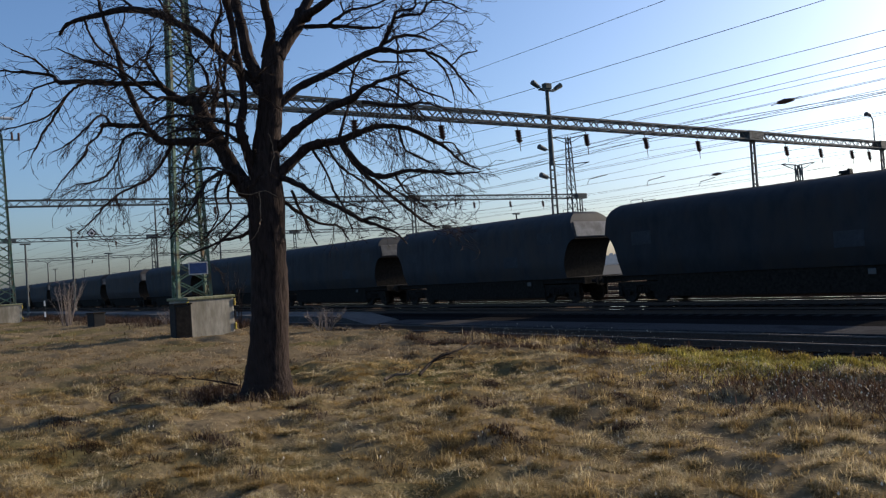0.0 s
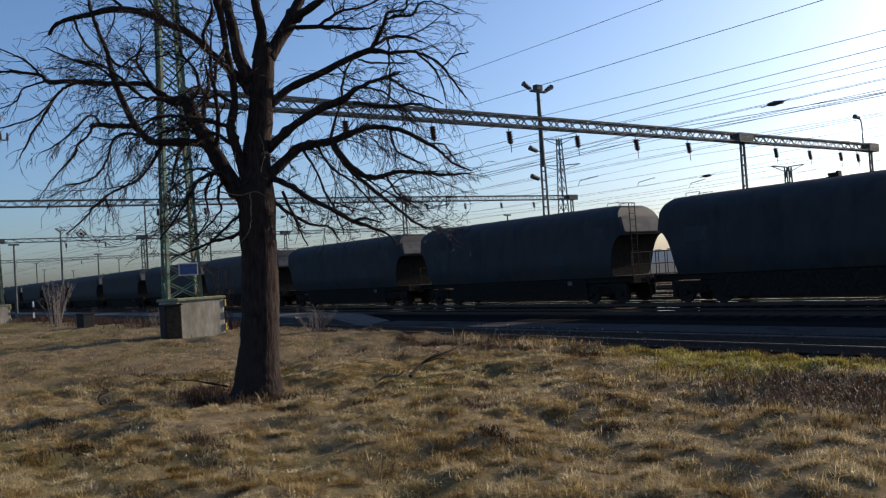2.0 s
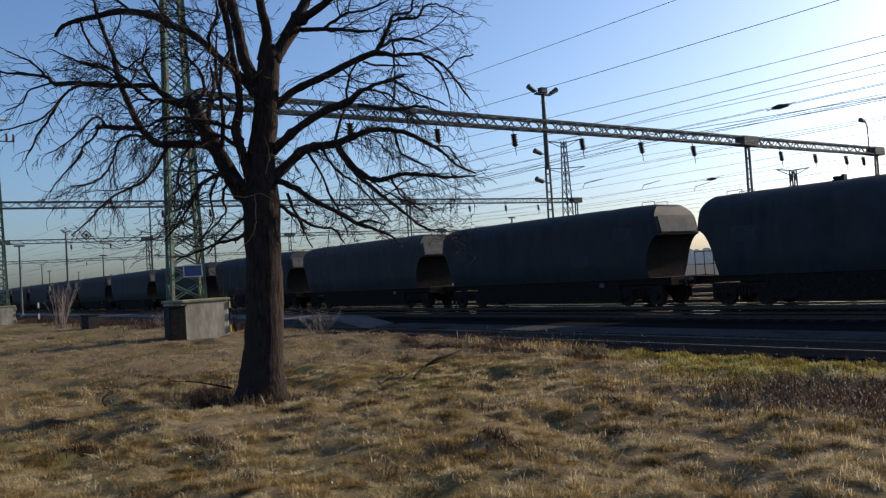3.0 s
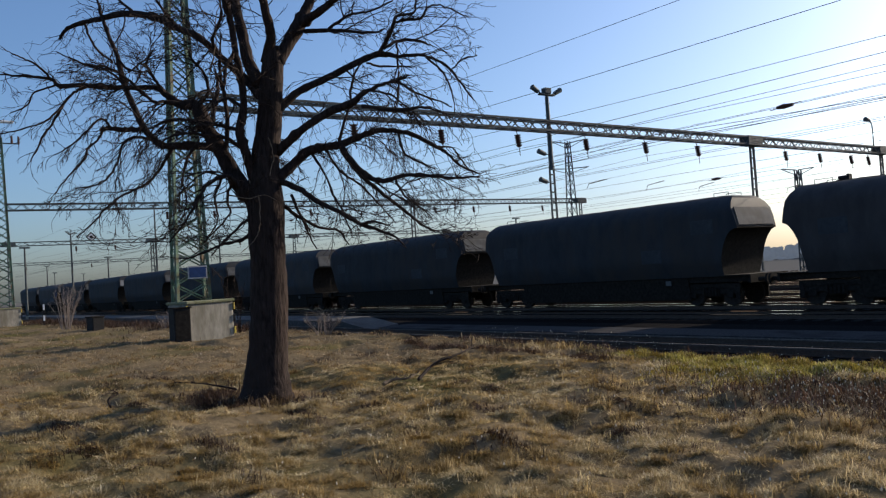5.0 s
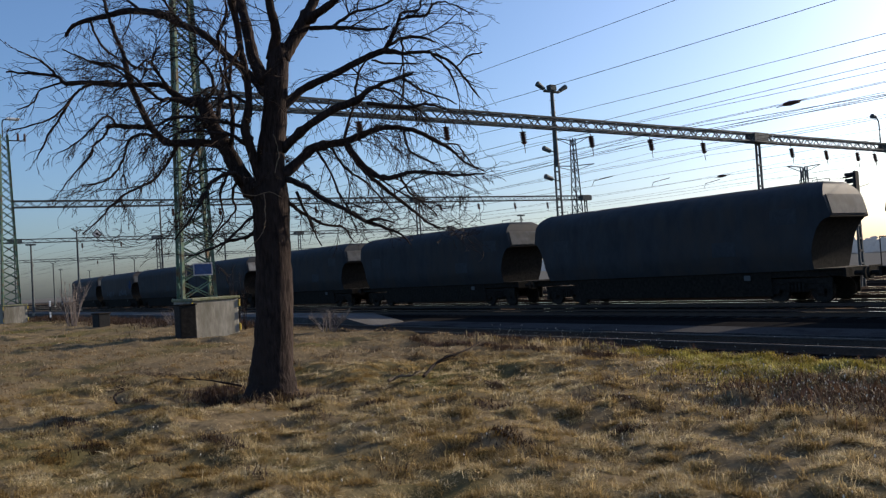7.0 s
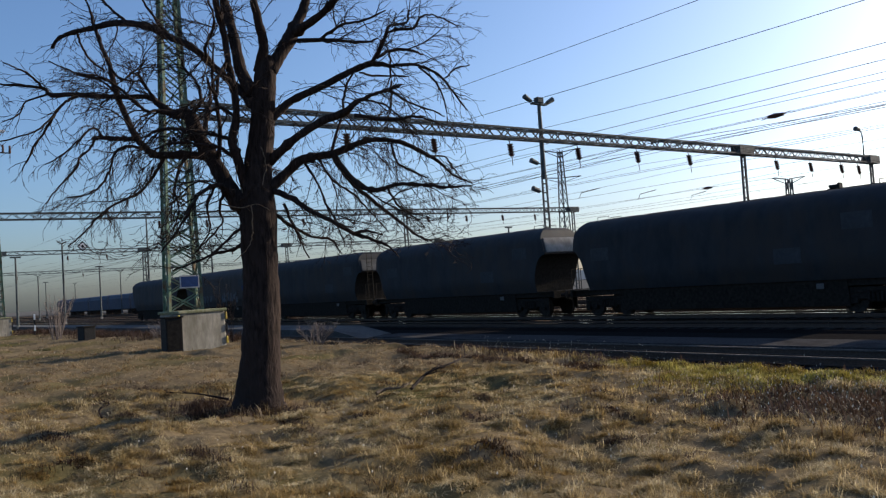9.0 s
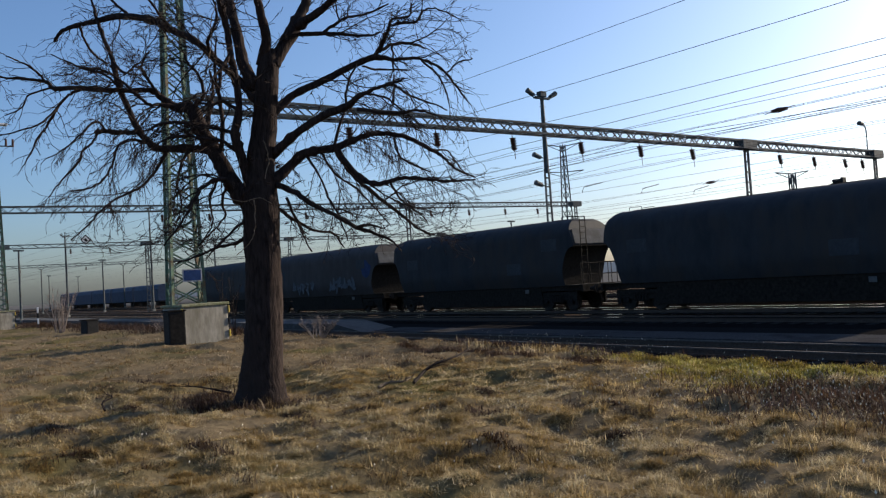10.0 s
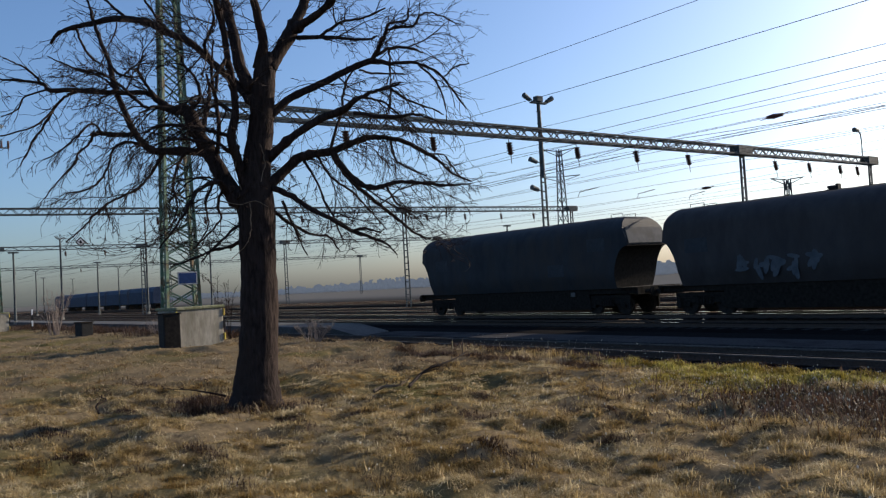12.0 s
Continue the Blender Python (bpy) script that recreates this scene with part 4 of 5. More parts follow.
# ---- the low platform between the tracks, with its ramp ----
def build_platform():
    t = thing("platform", "low weathered concrete platform ending in a ramp", "platform", (0, 0, 0), kind="structure")
    y0, y1 = 19.15, 21.9
    for x in range(-200, -38, 2):
        if x < -80 and x % 8:
            continue
        w = 8 if x < -80 else 2
        bm = bmesh.new()
        lift = 0.012 * noise.noise(Vector((x * 0.7, 0, 0)))
        box(bm, x + 0.01, y0, BED - 0.1, x + w - 0.01, y1, -0.2 + lift, 0.025)
        part("slab", bm, PAVING, t)
    bm = bmesh.new()
    prof = [(-37.98, -0.2), (-34.9, -0.2), (-32.2, -0.56), (-32.2, -0.75), (-37.98, -0.75)]
    a = [bm.verts.new((x + (0.8 if -37 < x else 0), y0, z)) for x, z in prof]
    b = [bm.verts.new((x - (1.0 if -37 < x else 0), y1, z)) for x, z in prof]
    bm.faces.new(a), bm.faces.new(b[::-1])
    for k in range(5):
        j = (k + 1) % 5
        bm.faces.new((a[k], b[k], b[j], a[j]))
    bmesh.ops.recalc_face_normals(bm, faces=bm.faces)
    part("ramp", bm, PAVING, t)
    bm = bmesh.new()
    box(bm, -32.5, y0 + 0.95, BED - 0.1, 40, y1 + 0.1, -0.565, 0.01)
    part("walkway", bm, PATH, t, "grey trodden gravel walkway")


build_platform()


# ---- overhead wires ----
def build_wires():
    def wire(y, z, r=0.011, sag=0.0, label="thin overhead line wire along the tracks"):
        t = thing("overhead_wire", label, "wire", (0, y, z), group="overhead wires")
        bm, pts = bmesh.new(), []
        for x0, x1 in zip((-420, -340, -250, -175, -116, -66.6, -28.2, 22, 70), (-340, -250, -175, -116, -66.6, -28.2, 22, 70, 160)):
            n = 8 if sag else 1
            pts += [Vector((x0 + (x1 - x0) * k / n, 0, -sag * 4 * (k / n) * (1 - k / n))) for k in range(n)]
        tube(bm, pts + [Vector((160, 0, 0))], [r] * (len(pts) + 1), 4)
        part("strand", bm, WIRE, t)
        return t

    wire(16.95, 8.2, 0.0075, 0.15)
    for y in TRACKS + [21.4]:
        wire(y, 5.5 + 0.02 * (y % 3), 0.007)
        wire(y, 7.12 if y < 20 else 7.35, 0.008, 0.3 if y < 20 else 0.4)
    for y, z in ((21.4, 5.75), (21.4, 6.25), (25.9, 6.2), (25.9, 6.65), (30.5, 6.3), (48.9, 5.85)):
        wire(y, z, 0.007)
    for z, sag in ((8.4, 0.7), (8.0, 0.35)):
        wire(35.1, z, 0.014, sag, "dark feeder wire slung between the gantries")
    # insulators let into the wires
    for x, y, z in ((-12.2, 21.4, 5.75), (-23.9, 35.1, 5.54), (-24.7, 48.9, 5.85), (-52, 25.9, 6.2)):
        t = thing("wire_insulator", "dark elongated insulator set in an overhead wire", "insulator", (x, y, z), group="wire insulators")
        bm = bmesh.new()
        bar(bm, (-0.45, 0, -0.04), (0.45, 0, 0.04), 0.012, 5)
        for k in range(7):
            c = -0.2 + k * 0.066
            bar(bm, (c - 0.035, 0, 0), (c + 0.035, 0, 0), 0.085 - 0.012 * abs(k - 3), 8, 0.05)
        part("discs", bm, CERAMIC, t)
    # registration arms under the gantries
    for gx in (-28.2, -66.6):
        for y in TRACKS[2:] if gx > -40 else TRACKS:
            t = thing("registration_arm", "slim slanted steel arm steadying a contact wire", "bracket", (gx, y, 5.5), group="registration arms")
            bm = bmesh.new()
            bar(bm, (0.0, 1.5, 0.55), (0.0, 0.1, 0.28), 0.022, 5)
            bar(bm, (0.0, 0.1, 0.28), (0.0, -0.05, 0.02), 0.014, 5)
            part("arm", bm, GREY_STEEL, t)


build_wires()


# ---- lamp masts, pylons and poles beyond the train ----
def floodlight(t, at, out, material=GREY_STEEL):
    bm = bmesh.new()
    a = Vector(at)
    o = Vector(out)
    bar(bm, a, a + o * 0.5, 0.04, 6)
    c = a + o * 0.85
    bar(bm, c - o * 0.4 - Vector((0, 0, 0.02)), c + o * 0.4 + Vector((0, 0, 0.1)), 0.15, 8, 0.2)
    part("lamp_head", bm, material, t, "grey floodlight head")


def lamp_mast(x, y, top):
    t = thing("lamp_mast", "tall ladder-frame lamp mast with floodlights at its top", "lamp mast", (x, y, 0))
    mid = top * 0.62
    ladder_post(t, 0.0, BED, mid, 0.5, GREY_STEEL)
    bm = bmesh.new()
    bar(bm, (0, 0, mid - 0.3), (0, 0, top - 0.3), 0.19, 8, 0.13)
    part("upper_pole", bm, GREY_STEEL, t)
    bm = bmesh.new()
    box(bm, -0.15, -0.75, top - 0.42, 0.15, 0.75, top - 0.3, 0.02)
    part("head_frame", bm, GREY_STEEL, t)
    bm = bmesh.new()
    box(bm, -0.22, -0.3, top - 0.28, 0.22, 0.3, top + 0.12, 0.03)
    part("lamp_head", bm, GREY_STEEL, t)
    floodlight(t, (0, 0.5, top - 0.3), (0, 0.75, 0.25))
    floodlight(t, (0, -0.5, top - 0.3), (0, -0.75, 0.25))
    for z, s in ((9.95, -1), (7.9, -1)):
        floodlight(t, (0, s * 0.2, z), (0, s * 0.8, 0.1))
    for k in range(5):
        bm = bmesh.new()
        bar(bm, (0, -0.28, mid + 1 + k * 0.9), (0, 0.28, mid + 1 + k * 0.9), 0.025, 5)
        part("step_iron", bm, GREY_STEEL, t)
    return t


lamp_mast(-42.5, 42.3, 14.75)


def pylon(x, y, top, arms, label, foot=1.5, head=0.5, panels=16):
    t = lattice_mast("lattice_pylon", label, (x, y, BED), top - BED, (foot, foot), (head, head), GREY_STEEL, panels)
    for z, w, rise in arms:
        bm = bmesh.new()
        for s in (-1, 1):
            bar(bm, (s * 0.1, 0.0, z - BED), (s * w * 0.6, s * w * 0.8, z - BED + rise), 0.06)
            bar(bm, (s * 0.1, 0.0, z - BED - 0.5), (s * w * 0.6, s * w * 0.8, z - BED + rise), 0.04)
        part("crossarm", bm, GREY_STEEL, t)
    return t


pylon(-57.8, 60.0, 14.4, ((14.2, 1.7, 0.3), (11.6, 2.0, 0.1)), "tall slim lattice power pylon with two crossarms", 1.1, 0.35)
pylon(-39.2, 70.0, 9.1, ((9.1, 1.5, 0.15),), "slim lattice pole with a T-shaped crossarm", 0.6, 0.4, 8)


def signal_mast(x, y, top):
    """A colour-light signal on a ladder mast, its hoods turned along the track."""
    t = thing("signal_mast", "dark colour-light railway signal with four hoods on a ladder mast", "signal", (x, y, 0))
    ladder_post(t, 0.0, BED, top, 0.3, GREY_STEEL)
    bm = bmesh.new()
    box(bm, -0.02, -0.2, top - 1.15, 0.12, 0.2, top + 0.25, 0.03)
    part("signal_board", bm, BLACK_PAINT, t, "black signal board")
    for k in range(4):
        bm = bmesh.new()
        z = top + 0.06 - 0.33 * k
        rings = []
        for dx, r in ((-0.02, 0.13), (-0.42, 0.135)):
            rings.append([bm.verts.new((dx - (0.1 if r > 0.131 and math.sin(q) > 0 else 0.0), r * math.cos(q), z + r * math.sin(q))) for q in [2 * math.pi * i / 12 for i in range(12)]])
        for i in range(12):
            j = (i + 1) % 12
            bm.faces.new((rings[0][i], rings[0][j], rings[1][j], rings[1][i]))
        bm.faces.new(rings[0])
        part("hood", bm, BLACK_PAINT, t)
    bm = bmesh.new()
    box(bm, -0.5, -0.3, top - 1.75, 0.05, 0.3, top - 1.7, 0.01)
    part("service_step", bm, GREY_STEEL, t)
    return t


signal_mast(-21.95, 44.3, 5.5)


def station_pole(x, y, top, lamp):
    t = thing("station_pole", "slim grey pole with a small head beside the far tracks" if lamp else "plain slim grey catenary pole beside the far tracks", "pole", (x, y, 0), group="far poles")
    bm = bmesh.new()
    bar(bm, (0, 0, BED), (0, 0, top), 0.16, 8, 0.1)
    part("pole", bm, GREY_STEEL, t)
    bm = bmesh.new()
    box(bm, -0.2, -0.2, BED - 0.1, 0.2, 0.2, BED + 0.55, 0.03)
    part("pole_foot", bm, CONCRETE, t, "pale concrete foot")
    bm = bmesh.new()
    if lamp:
        for s in (-1, 1):
            bar(bm, (0, 0, top - 0.1), (0, s * 0.6, top + 0.2), 0.08, 6)
    else:
        box(bm, -0.12, -0.6, top - 0.2, 0.12, 0.6, top, 0.02)
    part("pole_head", bm, GREY_STEEL, t)
    return t


for x, y, top, lamp in ((-116.5, 25.5, 10.4, True), (-140.5, 36.3, 8.3, False), (-190.0, 53.5, 9.2, True), (-185.0, 35.6, 8.8, True), (-112.0, 19.1, 8.5, False), (-116.5, 36.7, 14.3, False),
                        (-116.5, 46.0, 9.7, False), (-230.0, 72.0, 9.5, False), (-260.0, 60.0, 9.0, True), (-210.0, 28.0, 8.8, False), (-84.0, 76.0, 9.0, False), (-240.0, 48.0, 9.2, False)):
    station_pole(x, y, top, lamp)


def sign_plate(name, label, at, w, h, fill, border, diamond=False, turn=0.0):
    t = thing(name, label, "sign", at, turn)
    bm = bmesh.new()
    box(bm, -0.02, -w / 2, -h / 2, 0.0, w / 2, h / 2)
    part("plate", bm, border, t)
    bm = bmesh.new()
    m = 0.045 if not diamond else w * 0.14
    box(bm, 0.0, -w / 2 + m, -h / 2 + m, 0.008, w / 2 - m, h / 2 - m)
    part("face", bm, fill, t)
    if diamond:
        bm = bmesh.new()
        box(bm, 0.008, -w * 0.18, -w * 0.18, 0.016, w * 0.18, w * 0.18)
        part("mark", bm, border, t)
        t.matrix_world = pose(*at, 45, 0, turn)
    else:
        bm = bmesh.new()
        for s in (-1, 1):
            box(bm, -0.3, s * w * 0.3 - 0.02, -0.03, -0.02, s * w * 0.3 + 0.02, 0.03)
        part("bracket", bm, GREY_STEEL, t)
    return t


sign_plate("blue_sign", "blue enamel sign with a white border on the green mast", (-27.42, 10.0, 2.3), 0.68, 0.44, BLUE_SIGN, GREY_BORDER)
sign_plate("diamond_sign", "black and white diamond sign on a gantry beam", (-115.73, 27.9, 9.85), 1.0, 1.0, WHITE_PAINT, BLACK_PAINT, True)


def beam_lamp():
    t = thing("gantry_lamp", "small curved lamp standing on the gantry beam", "lamp", (-28.2, 61.0, 9.0))
    bm = bmesh.new()
    tube(bm, spline([Vector((0, 0, 0)), Vector((0, 0, 1.3)), Vector((0, -0.15, 1.75)), Vector((0, -0.5, 1.9))], 4), [0.05] * 13, 6)
    part("arm", bm, GREY_STEEL, t)
    bm = bmesh.new()
    bar(bm, (0, -0.4, 1.9), (0, -0.95, 1.95), 0.12, 8, 0.18)
    part("lamp_head", bm, GREY_STEEL, t)


beam_lamp()


def mast_bracket():
    t = thing("mast_bracket", "small steel bracket with two insulators on the mast", "bracket", (-66.6, 10.2, 13.4))
    bm = bmesh.new()
    box(bm, -0.04, 0, -0.04, 0.04, 1.15, 0.04)
    part("arm", bm, GREY_STEEL, t)
    for y in (0.65, 1.1):
        bm = bmesh.new()
        bar(bm, (0, y, 0), (0, y, 0.55), 0.09, 8, 0.07)
        part("insulator", bm, CERAMIC, t)


mast_bracket()


def mast_lamp():
    t = thing("mast_lamp", "pale street-lamp head on a short stem on the mast top", "lamp", (-66.6, 9.85, 13.75))
    bm = bmesh.new()
    tube(bm, spline([Vector((0, 0, -0.1)), Vector((0, 0, 0.85)), Vector((0, 0.08, 1.15)), Vector((0, 0.35, 1.22))], 4), [0.05] * 13, 6)
    part("stem", bm, GREY_STEEL, t)
    bm = bmesh.new()
    box(bm, -0.16, 0.25, 1.16, 0.16, 1.15, 1.34, 0.06)
    part("lamp_head", bm, WHITE_PAINT, t, "pale lamp head")


mast_lamp()


# ---- parked wagons far off ----
def parked_wagon(x):
    t = thing("parked_wagon", "blue covered freight wagon parked on a far track", "freight wagon", (x, 57.3, RAIL), group="parked wagons")
    bm = bmesh.new()
    prof = [(-1.45, 1.1), (-1.5, 3.6), (-1.2, 4.3), (-0.5, 4.6), (0.5, 4.6), (1.2, 4.3), (1.5, 3.6), (1.45, 1.1)]
    a, b = ([bm.verts.new((s * 8.6, y, z)) for y, z in prof] for s in (-1, 1))
    bm.faces.new(a), bm.faces.new(b[::-1])
    for k in range(8):
        j = (k + 1) % 8
        bm.faces.new((a[k], a[j], b[j], b[k]))
    bmesh.ops.recalc_face_normals(bm, faces=bm.faces)
    part("body", bm, BLUE_WAGON, t)
    bm = bmesh.new()
    box(bm, -8.9, -1.2, 0.85, 8.9, 1.2, 1.1)
    part("underframe", bm, UNDER, t)
    for s in (-1, 1):
        for a in (-0.9, 0.9):
            bm = bmesh.new()
            bar(bm, (s * 6 + a, -0.8, 0.46), (s * 6 + a, 0.8, 0.46), 0.46, 12)
            part("wheelset", bm, WHEEL, t)


for k in range(5):
    parked_wagon(-256 + 18.4 * k)


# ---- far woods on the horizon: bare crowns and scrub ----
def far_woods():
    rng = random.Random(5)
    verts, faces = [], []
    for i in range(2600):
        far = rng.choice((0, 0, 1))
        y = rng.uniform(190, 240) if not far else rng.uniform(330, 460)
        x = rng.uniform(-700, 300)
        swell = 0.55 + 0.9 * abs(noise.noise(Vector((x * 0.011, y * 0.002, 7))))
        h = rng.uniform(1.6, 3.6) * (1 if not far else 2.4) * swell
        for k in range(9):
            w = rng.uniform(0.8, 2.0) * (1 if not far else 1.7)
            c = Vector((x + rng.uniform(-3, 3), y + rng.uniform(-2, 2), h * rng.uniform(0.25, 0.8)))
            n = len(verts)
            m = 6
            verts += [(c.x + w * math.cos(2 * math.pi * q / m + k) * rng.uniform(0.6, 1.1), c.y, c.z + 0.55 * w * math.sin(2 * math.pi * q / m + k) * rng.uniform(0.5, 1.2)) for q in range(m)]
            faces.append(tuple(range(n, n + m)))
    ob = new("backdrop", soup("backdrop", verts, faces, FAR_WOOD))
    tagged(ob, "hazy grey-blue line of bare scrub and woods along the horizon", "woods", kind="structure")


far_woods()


# ---- scrub, crate and fallen wood on the grass ----
def shrub(at, h, w, n, material, seed, label):
    rng = random.Random(seed)
    t = thing("dry_shrub", label, "shrub", at)
    for k in range(n):
        bm = bmesh.new()
        a = rng.uniform(0, 6.283)
        lean = rng.uniform(0.1, 1.0) * w
        tip = Vector((lean * math.cos(a), lean * math.sin(a), h * rng.uniform(0.55, 1.0)))
        base = Vector((0.2 * math.cos(a), 0.2 * math.sin(a), -0.05))
        pts = [base, base.lerp(tip, 0.35) + Vector((0, 0, 0.12 * h)), base.lerp(tip, 0.7) + Vector((0, 0, 0.08 * h)), tip]
        pts = spline(pts, 3)
        tube(bm, pts, [0.013 * (1 - i / len(pts)) + 0.004 for i in range(len(pts))], 4)
        for _ in range(16):
            p = rng.choice(pts[3:])
            d = Vector((rng.uniform(-1, 1), rng.uniform(-1, 1), rng.uniform(0.2, 1.2))) * rng.uniform(0.12, 0.35)
            tube(bm, [p, p + d * 0.5 + Vector((0, 0, 0.04)), p + d], [0.006, 0.005, 0.003], 3)
        part("stem", bm, material, t)


shrub((-48.3, 10.1, 0), 2.5, 1.3, 26, SHRUB, 3, "leafless pale-brown shrub on the dry grass")
shrub((-37.5, 12.2, -0.2), 0.9, 0.9, 14, SHRUB, 4, "low dry scrub at the edge of the track bed")
shrub((-28.7, 11.75, -0.05), 2.4, 0.55, 9, TWIG, 7, "slender leafless sapling behind the mast foundation")
shrub((-23.5, 12.6, 0), 0.6, 0.8, 14, SHRUB, 6, "low dry scrub beside the tracks")


def crate():
    t = thing("dark_box", "small dark weathered equipment box standing in the grass", "box", (-43.6, 10.5, 0), 12)
    bm = bmesh.new()
    box(bm, -0.36, -0.3, -0.1, 0.36, 0.3, 0.66, 0.04)
    part("body", bm, BLACK_PAINT, t)
    bm = bmesh.new()
    box(bm, -0.4, -0.34, 0.66, 0.4, 0.34, 0.72, 0.02)
    part("lid", bm, UNDER, t)


crate()


def cabinet():
    t = thing("dark_cabinet", "dark steel equipment cabinet beside the mast foundation", "cabinet", (-27.5, 9.28, 0))
    bm = bmesh.new()
    box(bm, -0.15, -0.28, -0.1, 0.4, 0.28, 1.1, 0.02)
    part("body", bm, BLACK_PAINT, t)
    bm = bmesh.new()
    box(bm, 0.4, -0.24, 0.06, 0.415, 0.24, 1.04, 0.004)
    part("door", bm, UNDER, t)
    bm = bmesh.new()
    box(bm, -0.19, -0.32, 1.1, 0.44, 0.32, 1.15, 0.015)
    part("roof", bm, UNDER, t)


cabinet()


def marker_post(x, y):
    t = thing("marker_post", "short black and white striped marker post", "post", (x, y, 0))
    for k in range(4):
        bm = bmesh.new()
        box(bm, -0.05, -0.05, -0.1 + k * 0.38, 0.05, 0.05, 0.28 + k * 0.38, 0.01)
        part("band", bm, WHITE_PAINT if k % 2 else BLACK_PAINT, t)


marker_post(-62.0, 11.6)


def fallen_branch(name, label, at, turn, length, seed, material, r=0.028, rise=0.18):
    rng = random.Random(seed)
    t = thing(name, label, "branch", at, turn)
    bm = bmesh.new()
    pts = spline([Vector((0, 0, 0.05)), Vector((0.3 * length, 0.06, 0.06 + rise * 0.6)), Vector((0.65 * length, -0.04, 0.05 + rise)), Vector((length, 0.1, 0.08 + rise * 1.1))], 4)
    tube(bm, pts, [r * (1 - 0.75 * i / (len(pts) - 1)) for i in range(len(pts))], 6, 0.1, rng)
    part("stem", bm, material, t)
    for k in range(7):
        i = rng.randrange(3, len(pts))
        d = Vector((rng.uniform(0.2, 1), rng.uniform(-0.7, 0.7), rng.uniform(-0.1, 0.8))) * length * rng.uniform(0.1, 0.24)
        bm = bmesh.new()
        tube(bm, [pts[i], pts[i] + d * 0.6 + Vector((0, 0, 0.03)), pts[i] + d], [r * 0.35, r * 0.25, r * 0.12], 4)
        part("side_twig", bm, material, t)
    return t


fallen_branch("fallen_branch", "forked dead branch lying on the dry grass", (-10.15, 7.0, 0.06), 108, 1.75, 2, TWIG, 0.028, 0.27)
fallen_branch("fallen_branch", "short pale broken stick lying in the grass", (-9.95, 6.25, 0.1), 75, 0.55, 8, DEADWOOD, 0.03, 0.05)
fallen_branch("fallen_branch", "thin dead branch lying beside the tree trunk", (-12.15, 4.95, 0.04), 215, 1.05, 9, BARK, 0.02, 0.1)
fallen_branch("fallen_branch", "small crooked twig standing up from the grass", (-12.25, 3.1, 0.03), 150, 0.4, 10, BARK, 0.018, 0.15)


# ---- grass ----
def patch(x, y, seed, scale):
    """A soft random field of x and y between about -1 and 1."""
    r = np.random.RandomState(seed)
    out = np.zeros_like(x)
    for k in range(7):
        a, p, f = r.uniform(0, 6.283), r.uniform(0, 6.283), scale * r.uniform(0.6, 1.9)
        out += np.sin((x * math.cos(a) + y * math.sin(a)) * f + p)
    return out / 3.2


def blades(name, label, x, y, length, width, lean, material, seed, category="grass", heading=None):
    """Tapered bent blades, one at each (x, y), as one mesh."""
    r = np.random.RandomState(seed)
    n = len(x)
    z = np.array([ground_height(a, b) for a, b in zip(x, y)]) - 0.01
    az = r.uniform(0, 6.283, n) if heading is None else heading + r.normal(0, 1.5, n)
    dx, dy = np.cos(az), np.sin(az)
    face = az + r.uniform(0.9, 2.2, n)
    sx, sy = np.cos(face) * width / 2, np.sin(face) * width / 2
    rows_ = []
    for k, (up, out, w) in enumerate(((0.0, 0.0, 1.0), (0.6, 0.36, 0.8), (0.9, 1.0, 0.12))):
        h = length * up * (1 - 0.55 * lean) - (0.12 * length * lean if k == 2 else 0)
        o = length * out * lean
        cx, cy, cz = x + dx * o, y + dy * o, z + h
        rows_.append(np.stack([cx - sx * w, cy - sy * w, cz], 1))
        rows_.append(np.stack([cx + sx * w, cy + sy * w, cz], 1))
    v = np.stack(rows_, 1).reshape(-1, 3)
    base = np.arange(n)[:, None] * 6
    f = np.concatenate([base + np.array([[2 * k, 2 * k + 1, 2 * k + 3, 2 * k + 2]]) for k in range(2)], 1).reshape(-1, 4)
    me = bpy.data.meshes.new(name)
    me.vertices.add(len(v))
    me.vertices.foreach_set("co", v.astype(np.float32).ravel())
    me.loops.add(f.size)
    me.loops.foreach_set("vertex_index", f.astype(np.int32).ravel())
    me.polygons.add(len(f))
    me.polygons.foreach_set("loop_start", np.arange(0, f.size, 4, dtype=np.int32))
    me.update(calc_edges=True)
    me.materials.append(material)
    return tagged(new(name, me), label, category, kind="stuff")


def sow(seed, count, d0, d1, a0=-36, a1=36, power=1.0):
    """Random places on the bank in a sector ahead of the standpoint, gathered into tufts."""
    r = np.random.RandomState(seed)
    d = d0 + (d1 - d0) * r.uniform(0, 1, count) ** power
    a = np.radians(r.uniform(a0, a1, count))
    x = -0.801 * d * np.cos(a) + 0.598 * d * np.sin(a)
    y = 0.598 * d * np.cos(a) + 0.801 * d * np.sin(a)
    # draw each place towards a tuft's centre
    g = 0.36 + 0.008 * d
    cx, cy = np.round(x / g) * g, np.round(y / g) * g
    jx = np.sin(cx * 91.7 + cy * 37.3) * 0.4 * g
    jy = np.sin(cx * 53.1 - cy * 71.9) * 0.4 * g
    pull = r.uniform(0.1, 0.85, count)
    head = np.arctan2(y - cy - jy, x - cx - jx)
    x, y = x + (cx + jx - x) * pull, y + (cy + jy - y) * pull
    keep = (y < np.array([brow(v) for v in x]) + 0.35) & ((x + 11.68) ** 2 + (y - 5.23) ** 2 > 0.33 ** 2) & ~((np.abs(x + 28) < 1.0) & (np.abs(y - 10.3) < 0.85))
    return x[keep], y[keep], head[keep], np.sin(cx * 127.1 + cy * 311.7)[keep]


